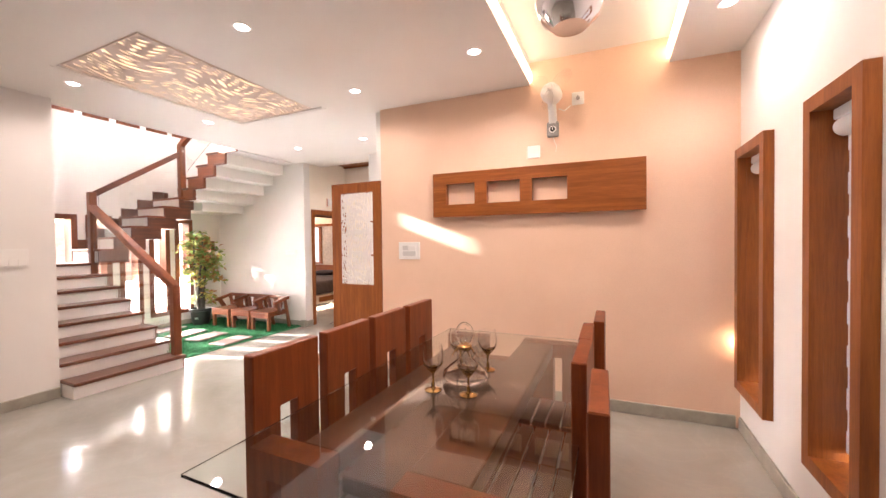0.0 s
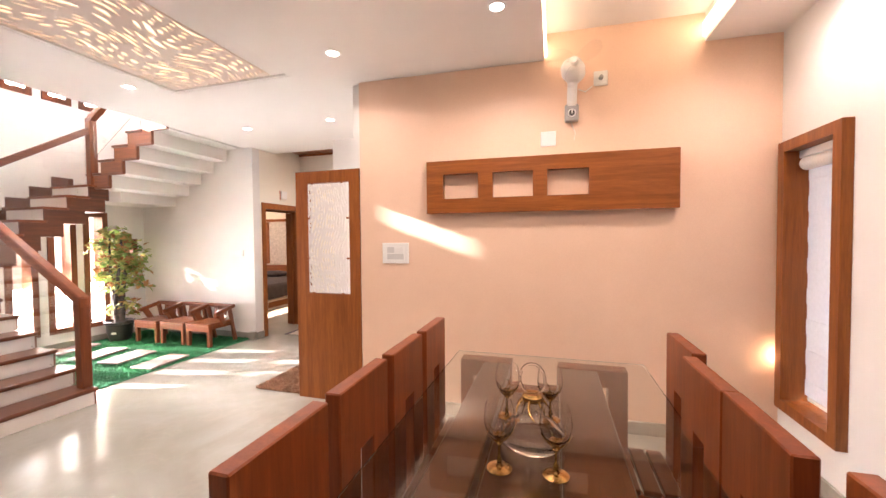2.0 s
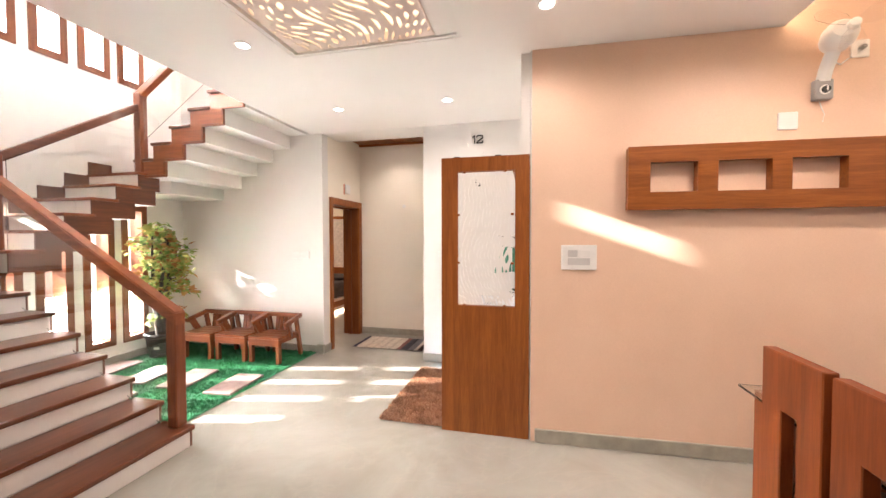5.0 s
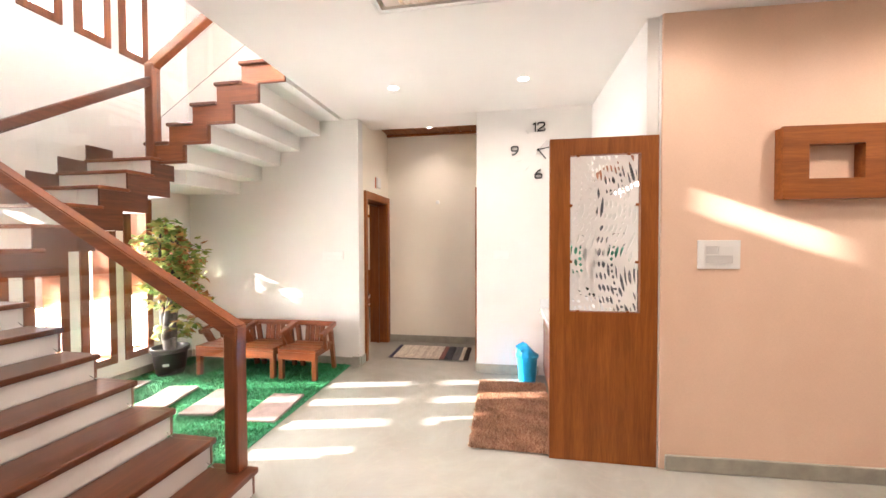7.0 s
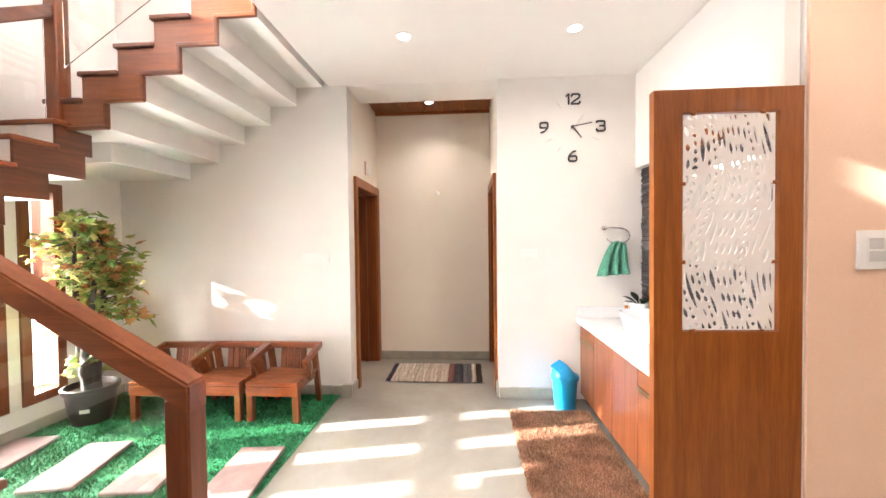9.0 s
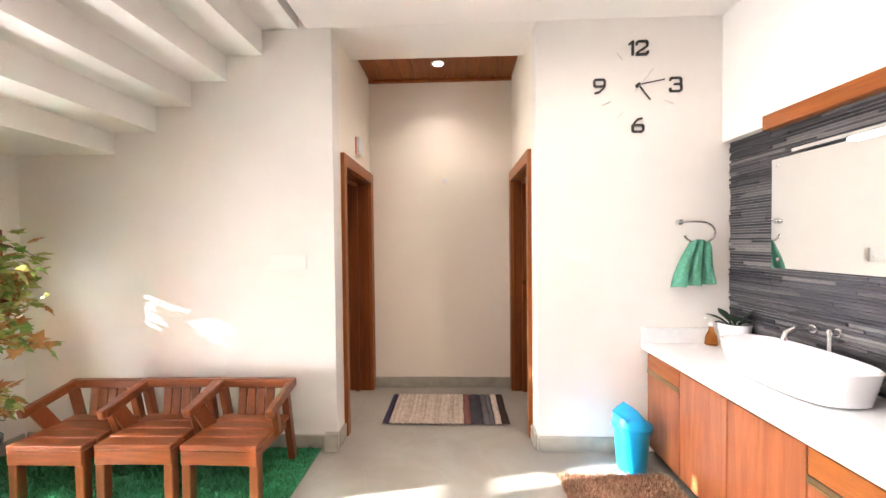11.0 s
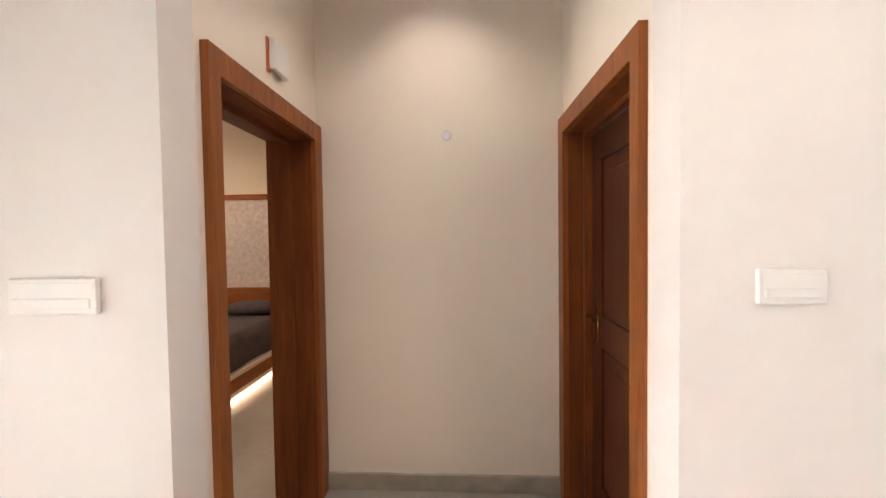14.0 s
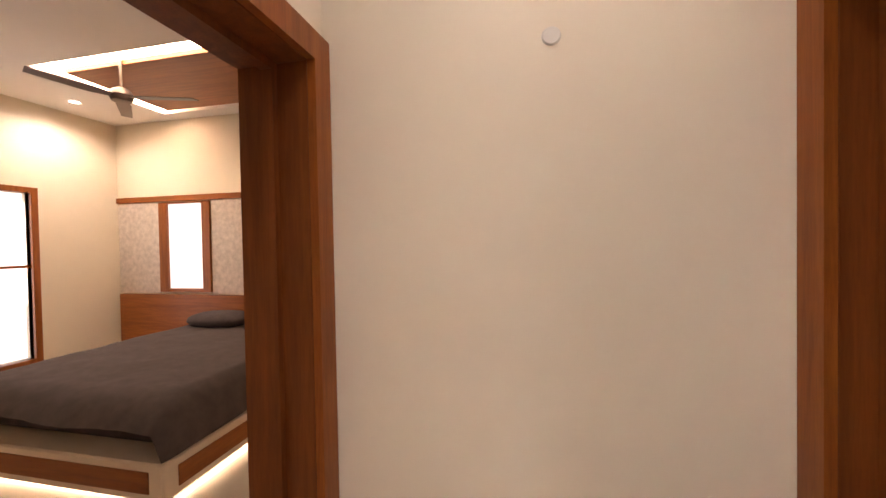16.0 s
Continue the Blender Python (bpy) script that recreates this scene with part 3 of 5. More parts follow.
pane = part("glass_panel", prism([(NY + 0.06, 1.32), (NY + 0.06, 2.19), (UP_Y - 0.04, 2.93), (UP_Y - 0.04, 2.12)], "x", -6.58, -6.57), M_glass, rail, "clear toughened glass")
pane.visible_shadow = False
pane = part("glass_panel", prism([(-6.49, 2.62), (-6.49, 3.05), (-5.0, 4.05), (-5.0, 3.62)], "y", UP_Y + 0.012, UP_Y + 0.018), M_glass, rail, "clear toughened glass")
pane.visible_shadow = False


# ---- windows ----
def framed_window(name, y0, y1, z0, z1, label, depth=0.20, x=WX):
    """A timber-framed pane in the stair window wall."""
    w = thing(name, pose(x, y0, z0), label, "window", kind="structure")
    a, b, f = y1 - y0, z1 - z0, 0.05
    m = M_stair_z
    part("window_frame", slab("x", -depth + 0.02, 0.02, -0.02, a + 0.02, -0.02, b + 0.02, [(f, a - f, f, b - f)]), m, w)
    g = part("pane", boxed(-0.10, -0.095, f, a - f, f, b - f), M_glass, w)
    g.visible_shadow = False
    return w


for a, b in COLS[:5]:
    framed_window("window_low", a, b, *LOW_Z, "tall narrow wooden-framed window beside the turf")
framed_window("window_vent", *SUN_SLOT, "small wooden-framed window behind the potted tree")
for a, b in COLS:
    framed_window("window_high", a, b, *HIGH_Z, "tall narrow wooden-framed window high in the stairwell")


def deep_window(y0, y1, z0, z1, label):
    """A boxed teak window with a roller blind in the dining room wall."""
    w = thing("window_dining", pose(0.88, y0, z0), label, "window", kind="structure")
    a, b, f = y1 - y0, z1 - z0, 0.055
    part("window_frame", slab("x", -0.055, -0.001, -f, a + f, -f, b + f, [(0.012, a - 0.012, 0.012, b - 0.012)]), M_teak, w)
    part("window_lining", slab("x", -0.0008, 0.218, 0.0005, a - 0.0005, 0.0005, b - 0.0005, [(0.012, a - 0.012, 0.012, b - 0.012)]), M_teak, w)
    g = part("pane", boxed(0.195, 0.2, 0.013, a - 0.013, 0.013, b - 0.013), M_glass, w)
    g.visible_shadow = False
    blind = part("roller_blind", joined(moved(lathe([(0.0, 0), (0.042, 0), (0.042, a - 0.06), (0, a - 0.06)], 24), pose(0.060, a - 0.03, b - 0.098, 90, 0, 0)),
                                        boxed(0.025, 0.095, 0.014, a - 0.014, b - 0.062, b - 0.014, r=0.004)), M_trim_white, w, "white blind roller")
    sheet = bmesh.new()
    n = 15
    for i in range(n):
        z = 0.06 + (b - 0.165) * i / n
        box(sheet, 0.078 + 0.004 * (i % 2), 0.083 + 0.004 * (i % 2), 0.0135, a - 0.0135, z, z + (b - 0.165) / n)
    part("blind_sheet", sheet, M_blind, blind, "ribbed grey-white blind fabric")
    part("bottom_bar", boxed(0.070, 0.095, 0.05, a - 0.05, 0.035, 0.06, r=0.005), M_trim_white, blind)


deep_window(*E_WIN[0], "tall deep teak window box with a white roller blind drawn down")
deep_window(*E_WIN[1], "tall narrow teak window box in the corner with a white roller blind")

# ---- ceiling lights ----
def downlight(px, py, z=CEIL):
    d = thing("ceiling_downlight", pose(px, py, z), "round white recessed ceiling downlight, switched on", "light", "ceiling downlights")
    smooth(part("trim_ring", lathe([(0.042, 0.004), (0.042, -0.004), (0.055, -0.006), (0.060, 0.0), (0.058, 0.004)], 28), M_trim_white, d))
    part("lens", lathe([(0.0, -0.003), (0.041, -0.003), (0.041, 0.002), (0.0, 0.002)], 28), M_lamp, d, "glowing lens")


for px, py in DOWNLIGHTS:
    downlight(px, py)
# this fitting is dull in reality; its glow and spot are added corridor fill
downlight(-4.26, 5.95, 3.0)
corridor_fill = spot_lamp("downlight_lamp", (-4.26, 5.86, 2.97), 5.0, WARM)
corridor_fill.data.spot_size, corridor_fill.data.spot_blend = radians(120), 1.0

cove = thing("cove_light", pose(0, 0, 0), "warm light strips hidden along the dining ceiling recess", "light")
part("led_strip", boxed(RX0 + 0.004, RX0 + 0.016, RY0, 3.62, CEIL + 0.02, CEIL + 0.10), M_cove, cove, "glowing warm strip")
part("led_strip", boxed(RX1 - 0.016, RX1 - 0.004, RY0, 3.66, CEIL + 0.03, CEIL + 0.13), M_cove, cove, "glowing warm strip")

# lattice light in the ceiling
jl = thing("lattice_ceiling_light", pose(JX0, JY0, CEIL), "cream cut-out lattice ceiling panel lit warmly from behind", "light")
w, h = JX1 - JX0, JY1 - JY0
part("tray", joined(slab("z", 0.003, 0.11, 0.001, w - 0.001, 0.001, h - 0.001, [(0.03, w - 0.03, 0.03, h - 0.03)]), boxed(0.0, w, 0.0, h, 0.111, 0.13)), M_ceil, jl)
sheet = part("lattice_sheet", moved(lattice(w - 0.24, h - 0.10, 0.0085, leaf_field(5.0, 0.056, 0.34, 0.08, 0.17)), pose(0.06, 0.05, 0.012, -90, 0, 0)), M_jali, jl, "cream sheet with wavy cut-outs")
mod = sheet.modifiers.new("thick", "SOLIDIFY")
mod.thickness, mod.offset = 0.008, 0
part("skirt", slab("z", 0.02, 0.075, 0.055, w - 0.175, 0.045, h - 0.045, [(0.07, w - 0.19, 0.06, h - 0.06)]), M_jali, jl)
part("ledge", boxed(w - 0.174, w - 0.031, 0.031, h - 0.031, 0.016, 0.03), M_ceil, jl)
part("glow_panel", boxed(0.071, w - 0.191, 0.061, h - 0.061, 0.070, 0.074), glow("lattice_glow", (1.0, 0.82, 0.52), 0.186), jl, "glowing backing")

pend = thing("pendant_lamp", pose(-0.19, 2.0, 2.60) @ Matrix.Scale(1.12, 4), "chrome and clear glass globe pendant lamp", "lamp")
smooth(part("globe", lathe([(0.07, -0.13), (0.115, -0.09), (0.14, -0.02), (0.135, 0.04), (0.10, 0.10), (0.04, 0.13), (0.035, 0.13), (0.095, 0.095), (0.13, 0.035), (0.135, -0.02), (0.11, -0.085), (0.068, -0.125)], 36), M_chrome, pend, "mirrored globe shade"))
smooth(part("bulb", lathe([(0.0, -0.07), (0.03, -0.06), (0.045, -0.02), (0.03, 0.03), (0.015, 0.06), (0.0, 0.06)], 20), M_lamp, pend, "lit bulb"))
part("stem", tube([(0, 0, 0.12), (0, 0, 0.42)], 0.008), M_chrome, pend)
part("canopy", boxed(-0.25, 0.25, -0.05, 0.05, 0.42, 0.47, r=0.006), M_teak_x, pend, "wooden ceiling bar")

# ---- things on the peach wall (in its own frame) ----
panel = thing("wall_display_panel", ORANGE @ pose(0.64, 0, 1.71), "long reddish wooden wall panel with three square niches", "shelf")
NICHE = [(0.14, 0.43), (0.55, 0.86), (0.97, 1.27)]
part("panel_front", slab("y", -0.075, -0.055, 0, 1.88, 0, 0.43, [(a, b, 0.12, 0.32) for a, b in NICHE]), M_teak_x, panel)
part("panel_body", slab("y", -0.055, 0.0, 0.004, 1.876, 0.004, 0.426, [(a - 0.004, b + 0.004, 0.116, 0.324) for a, b in NICHE]), M_teak_x, panel)

sw = thing("switchboard", ORANGE @ pose(0.21, 0, 1.29), "large white modular switch plate on the peach wall", "switch")
part("plate", boxed(0, 0.245, -0.014, 0, 0, 0.18, r=0.005, seg=2), M_trim_white, sw)
part("bezel", slab("y", -0.0175, -0.0135, 0.04, 0.205, 0.03, 0.15, [(0.046, 0.199, 0.036, 0.085), (0.046, 0.199, 0.093, 0.144)]), M_trim_white, sw)
part("rocker", boxed(0.0465, 0.1985, -0.0165, -0.0135, 0.0365, 0.0845, r=0.001), M_gap, sw, "wide pale grey rocker")
part("rocker", boxed(0.0465, 0.112, -0.0165, -0.0135, 0.0935, 0.1435, r=0.001), M_gap, sw, "pale grey rocker")
part("rocker", moved(boxed(0.0, 0.084, -0.004, 0.0, 0.0, 0.05, r=0.001), pose(0.1145, -0.0145, 0.0935, 6, 0, 0)), M_trim_white, sw)
plate = thing("cable_plate", ORANGE @ pose(1.56, 0, 2.22), "small square white cover plate", "switch")
part("plate", boxed(0, 0.115, -0.01, 0, 0, 0.115, r=0.004), M_trim_white, plate)
fb = thing("fan_socket", ORANGE @ pose(1.95, 0, 2.65), "small square white socket with a plug", "socket")
part("plate", boxed(0, 0.10, -0.012, 0, 0, 0.11, r=0.004), M_trim_white, fb)
part("plug", moved(lathe([(0, 0), (0.016, 0), (0.014, 0.03), (0, 0.03)], 16), pose(0.05, -0.012, 0.055, 90, 0, 0)), M_grey_plastic, fb)

fan = thing("wall_fan", ORANGE @ pose(1.79, 0, 2.39), "white wall-mounted fan on a grey bracket, at rest", "fan")
brk = part("bracket", boxed(-0.05, 0.05, -0.05, 0, 0, 0.13, r=0.012, seg=2), M_grey_plastic, fan, "grey speed box")
knob = smooth(part("knob", moved(lathe([(0, 0), (0.022, 0), (0.02, 0.02), (0, 0.02)], 20), pose(0, -0.05, 0.06, 90, 0, 0)), M_black, brk))
smooth(part("dial_ring", moved(lathe([(0.022, 0), (0.03, 0), (0.03, 0.004), (0.022, 0.004)], 24), pose(0, -0.05, 0.06, 90, 0, 0)), M_trim_white, brk, "white dial ring"))
part("knob_pointer", boxed(-0.004, 0.004, -0.073, -0.069, 0.05, 0.078), M_trim_white, brk)
smooth(part("neck", tube([(0, -0.03, 0.12), (0.0, -0.05, 0.18), (0.0, -0.09, 0.25), (0.0, -0.12, 0.30)], 0.036, 14), M_trim_white, fan))
motor = smooth(part("motor", moved(lathe([(0, -0.10), (0.045, -0.092), (0.075, -0.06), (0.085, 0.0), (0.078, 0.05), (0.05, 0.085), (0, 0.095)], 28), pose(0, -0.14, 0.34, 80, 0, -18)), M_trim_white, fan, "rounded white motor"))
for k in range(3):
    ang = 25 + 120 * k
    blade = bmesh.new()
    pts = [(0.03, -0.025), (0.07, -0.05), (0.14, -0.06), (0.19, -0.03), (0.20, 0.015), (0.17, 0.05), (0.10, 0.05), (0.03, 0.025)]
    blade = moved(prism(pts, "z", -0.001, 0.001), pose(0, -0.25, 0.36, 80, 0, -18) @ pose(0, 0, 0, 0, 0, ang) @ pose(0, 0, 0, 14, 0, 0))
    part("blade", blade, clear("fan_blade_plastic", (0.95, 0.93, 0.92), 0.15, 1.2), motor, "translucent blade")
smooth(part("hub", moved(lathe([(0, -0.02), (0.03, -0.02), (0.025, 0.02), (0, 0.03)], 20), pose(0, -0.25, 0.36, 80, 0, -18)), M_trim_white, motor))
cable = thing("fan_cable", ORANGE @ pose(1.79, 0, 2.3), "thin white fan cable on the wall", "cable")
part("cord", tube([(0.0, -0.006, 0.09), (0.012, -0.008, 0.05), (0.03, -0.006, 0.01), (0.02, -0.006, -0.04)], 0.003, 6), M_trim_white, cable)
part("cord", tube([(0.05, -0.03, 0.33), (0.1, -0.02, 0.31), (0.15, -0.01, 0.35)], 0.004, 6), M_trim_white, cable)

# ---- partition door leaf with lattice ----
PY = 3.572
par = thing("partition_panel", pose(-2.965, PY, 0), "wooden partition panel with a white cut-out lattice window", "partition")
part("panel", slab("y", 0, 0.045, 0, 0.67, 0.003, 2.14, [(0.13, 0.565, 1.0, 2.03)]), M_teak, par, "reddish brown teak panel")
sheet = part("lattice_sheet", moved(lattice(0.412, 1.012, 0.0045, leaf_field(11.0, 0.029, 0.13, 0.045, 0.25)), pose(0.133, 0.006, 1.009)), M_acrylic, par, "white cut-out acrylic sheet")
mod = sheet.modifiers.new("thick", "SOLIDIFY")
mod.thickness, mod.offset = 0.010, 0
for sx, sz in ((0.18, 1.003), (0.49, 1.003), (0.18, 2.026), (0.49, 2.026), (0.545, 1.33), (0.545, 1.70), (0.134, 1.33), (0.134, 1.70)):
    part("clip", boxed(sx - 0.011, sx + 0.011, -0.004, 0.02, sz - 0.009, sz + 0.009, r=0.003), M_teak, sheet)

# ---- dining table and chairs ----
TX0, TX1, TY0, TY1 = -1.23, -0.12, 0.85, 2.95
table = thing("dining_table", pose((TX0 + TX1) / 2, (TY0 + TY1) / 2, 0), "glass-topped dining table on two wooden trestles", "table")
w, h = (TX1 - TX0) / 2, (TY1 - TY0) / 2
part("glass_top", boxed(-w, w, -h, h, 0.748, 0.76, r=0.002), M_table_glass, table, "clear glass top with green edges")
for side, (x0, x1, b0, b1) in ((-1, (-1.18, -0.87, -1.03, -0.87)), (1, (-0.60, -0.23, -0.60, -0.39))):
    cx, cy = (TX0 + TX1) / 2, (TY0 + TY1) / 2
    x0, x1, b0, b1 = x0 - cx, x1 - cx, b0 - cx, b1 - cx
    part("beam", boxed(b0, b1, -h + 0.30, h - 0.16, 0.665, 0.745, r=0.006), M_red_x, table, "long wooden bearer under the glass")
    s0, s1 = (x0 + 0.08, b0) if side < 0 else (b1, x1 - 0.10)
    for y in (-h + 0.25, h - 0.10):
        part("leg", prism([(x0, 0), (x0, 0.745), (x1, 0.745), (x1, 0), (s1, 0), (s1, 0.65), (s0, 0.65), (s0, 0)], "y", y - 0.05, y + 0.05), M_red, table, "slotted wooden leg")
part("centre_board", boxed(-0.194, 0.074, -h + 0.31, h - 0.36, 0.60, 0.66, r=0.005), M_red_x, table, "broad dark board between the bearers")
part("cross_beam", boxed(-0.205, 0.08, h - 0.16, h - 0.08, 0.36, 0.60, r=0.005), M_red, table)
part("cross_beam", boxed(-0.205, 0.08, -h + 0.2, -h + 0.28, 0.36, 0.60, r=0.005), M_red, table)


def dining_chair():
    """Seat towards +x; the tall back stands at x = 0."""
    c = thing("dining_chair", pose(0, 0, 0), "reddish wooden dining chair with a tall slotted plank back", "chair", "chairs round the dining table")
    wd, sl = 0.172, 0.045
    back = prism([(-wd, 0), (-wd, 1.045), (wd, 1.045), (wd, 0), (sl, 0), (sl, 0.81), (-sl, 0.81), (-sl, 0)], "x", -0.026, 0.026)
    bmesh.ops.bevel(back, geom=[e for e in back.edges], offset=0.004, segments=1, affect="EDGES")
    part("backrest", back, M_red, c, "tall solid plank back with a slot")
    for k in range(5):
        x0 = 0.045 + k * 0.078
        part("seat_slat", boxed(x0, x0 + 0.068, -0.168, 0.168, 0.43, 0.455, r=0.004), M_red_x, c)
    for y in (-0.145, 0.145):
        part("seat_rail", boxed(0.035, 0.42, y - 0.018, y + 0.018, 0.37, 0.43, r=0.003), M_red, c)
        part("front_leg", boxed(0.385, 0.43, y - 0.022, y + 0.022, 0, 0.43, r=0.004), M_red, c)
    return c


first = dining_chair()
CY = [1.29, 1.685, 2.075, 2.465]
first.matrix_basis = pose(-1.265, CY[0], 0)
for i, y in enumerate(CY):
    if i:
        copy_thing(first, pose(-1.265 + 0.002 * i, y, 0, 0, 0, 0.6 * (i % 2)))
    copy_thing(first, pose((-0.050, -0.120, -0.124, -0.078)[i], (1.29, 1.668, 2.01, 2.395)[i], 0, 0, 0, 180 + (1.0, -0.5, 0.4, 0)[i]))


# ---- on the table ----
def wine_glass(x, y, turn):
    g = thing("wine_glass", pose(x, y, 0.76, 0, 0, turn) @ Matrix.Scale(1.12, 4), "clear wine glass on a gilded ornamental stem", "glass", "wine glasses")
    smooth(part("bowl", lathe([(0.004, 0.095), (0.024, 0.10), (0.039, 0.115), (0.045, 0.14), (0.043, 0.172), (0.038, 0.195), (0.037, 0.195), (0.0418, 0.172), (0.0438, 0.14), (0.0378, 0.117), (0.022, 0.103), (0.0, 0.10)], 32), M_crystal, g, "thin clear bowl"), 60)
    stem = smooth(part("stem", lathe([(0.0, 0.004), (0.012, 0.008), (0.006, 0.018), (0.009, 0.028), (0.004, 0.04), (0.004, 0.07), (0.010, 0.076), (0.006, 0.082), (0.012, 0.09), (0.02, 0.098), (0.0, 0.096)], 16), M_brass, g, "gilded stem"), 60)
    smooth(part("foot", lathe([(0.0, 0.0), (0.036, 0.0), (0.037, 0.003), (0.02, 0.008), (0.0, 0.011)], 28), M_brass, g, "gilded foot"))
    for k in range(5):
        a = 2 * math.pi * k / 5
        part("leaf_ornament", tube([(0.005 * math.cos(a), 0.005 * math.sin(a), 0.078), (0.02 * math.cos(a), 0.02 * math.sin(a), 0.09), (0.036 * math.cos(a), 0.036 * math.sin(a), 0.108), (0.046 * math.cos(a + .3), 0.046 * math.sin(a + .3), 0.125)], 0.0036, 6, 0.0012), M_brass, stem)


for gx, gy, tn in ((-0.795, 1.74, 0), (-0.62, 1.75, 40), (-0.81, 2.10, 80), (-0.64, 2.11, 20)):
    wine_glass(gx, gy, tn)
dec = thing("decanter", pose(-0.70, 1.92, 0.76) @ Matrix.Scale(1.1, 4), "round clear glass decanter with gilded ornament and ring stopper", "decanter")
smooth(part("bottle", lathe([(0.0, 0.0), (0.085, 0.002), (0.105, 0.02), (0.10, 0.045), (0.07, 0.07), (0.035, 0.10), (0.025, 0.14), (0.03, 0.165), (0.028, 0.165), (0.022, 0.14), (0.03, 0.10), (0.065, 0.068), (0.095, 0.043), (0.10, 0.02), (0.0, 0.006)], 40), M_crystal, dec, "squat clear bottle"), 60)
part("ring_stopper", tube([(0.04 * math.cos(a), 0, 0.215 + 0.05 * math.sin(a)) for a in [2 * math.pi * k / 24 for k in range(25)]], 0.005, 8), M_crystal, dec, "glass ring stopper")
smooth(part("collar", lathe([(0.026, 0.14), (0.034, 0.148), (0.034, 0.16), (0.026, 0.168)], 24), M_brass, dec))
rng = random.Random(4)
for k in range(7):
    a = 2 * math.pi * k / 7
    pts = [(0.032 * math.cos(a), 0.032 * math.sin(a), 0.15)]
    for s in range(4):
        pts.append((pts[-1][0] + 0.012 * math.cos(a + 0.5 * s), pts[-1][1] + 0.012 * math.sin(a + 0.5 * s), pts[-1][2] - 0.016 + 0.006 * rng.random()))
    part("vine_ornament", tube(pts[:3 + k % 3], 0.0048, 6, 0.002), M_brass, dec, "gilded vine")

# made-up emitter for the warm light patch beside the window frame
foot = thing("foot_lamp", pose(0.872, 3.645, 0.62), "small glowing block added for the warm light in the corner", "lamp")
part("lens", boxed(-0.012, 0.0, -0.03, 0.0, 0.0, 0.09, r=0.004), glow("corner_glow_emission", (1.0, 0.72, 0.42), 5.58), foot, "warm glowing face")

# ---- under the stairs ----
TURF = (-7.18, -5.06, 2.96, 5.14)


def blades(x0, x1, y0, y1, z, count, height, width, lean, seed, keep=None):
    """Many short upright blades as one sheet of loose triangles."""
    rg = np.random.default_rng(seed)
    px, py = rg.uniform(x0, x1, count), rg.uniform(y0, y1, count)
    if keep is not None:
        k = keep(px, py)
        px, py = px[k], py[k]
    n = len(px)
    a, h = rg.uniform(0, 2 * np.pi, n), height * rg.uniform(0.6, 1.2, n)
    lx, ly = rg.normal(0, lean, n), rg.normal(0, lean, n)
    dx, dy = np.cos(a) * width / 2, np.sin(a) * width / 2
    v = np.empty((n, 3, 3))
    v[:, 0] = np.stack([px - dx, py - dy, np.full(n, z)], 1)
    v[:, 1] = np.stack([px + dx, py + dy, np.full(n, z)], 1)
    v[:, 2] = np.stack([px + lx, py + ly, z + h], 1)
    me = bpy.data.meshes.new("blades")
    me.from_pydata(v.reshape(-1, 3).tolist(), [], np.arange(3 * n).reshape(-1, 3).tolist())
    return me


turf = solo("turf_mat", boxed(*TURF, 0.0, 0.012), M_turf, "green artificial turf mat under the stairs", "mat")
pile = new("turf_pile", blades(*TURF, 0.011, 42000, 0.020, 0.007, 0.008, 3))
pile.data.materials.append(M_grass)
pile.parent = turf
tagged(pile, "short green plastic blades", kind="stuff")


def paving_slab(x, y, turn):
    bm = boxed(-0.15, 0.15, -0.26, 0.26, 0.0, 0.026, r=0.006)
    for v in bm.verts:
        v.co.x += 0.006 * noise.noise(v.co * 9 + Vector((x, y, 0)))
        v.co.y += 0.006 * noise.noise(v.co * 7 + Vector((y, x, 3)))
    solo("paving_slab", bm, M_slab, "pinkish stone paving slab laid on the turf", "slab", pose(x, y, 0.0115, 0, 0, turn), "slabs on the turf")


for x, y, a in ((-6.98, 4.02, 10), (-6.36, 3.97, 10), (-5.84, 3.97, 7), (-5.25, 3.95, 5), (-6.7, 3.3, 8), (-6.1, 3.28, 8)):
    paving_slab(x, y, a)


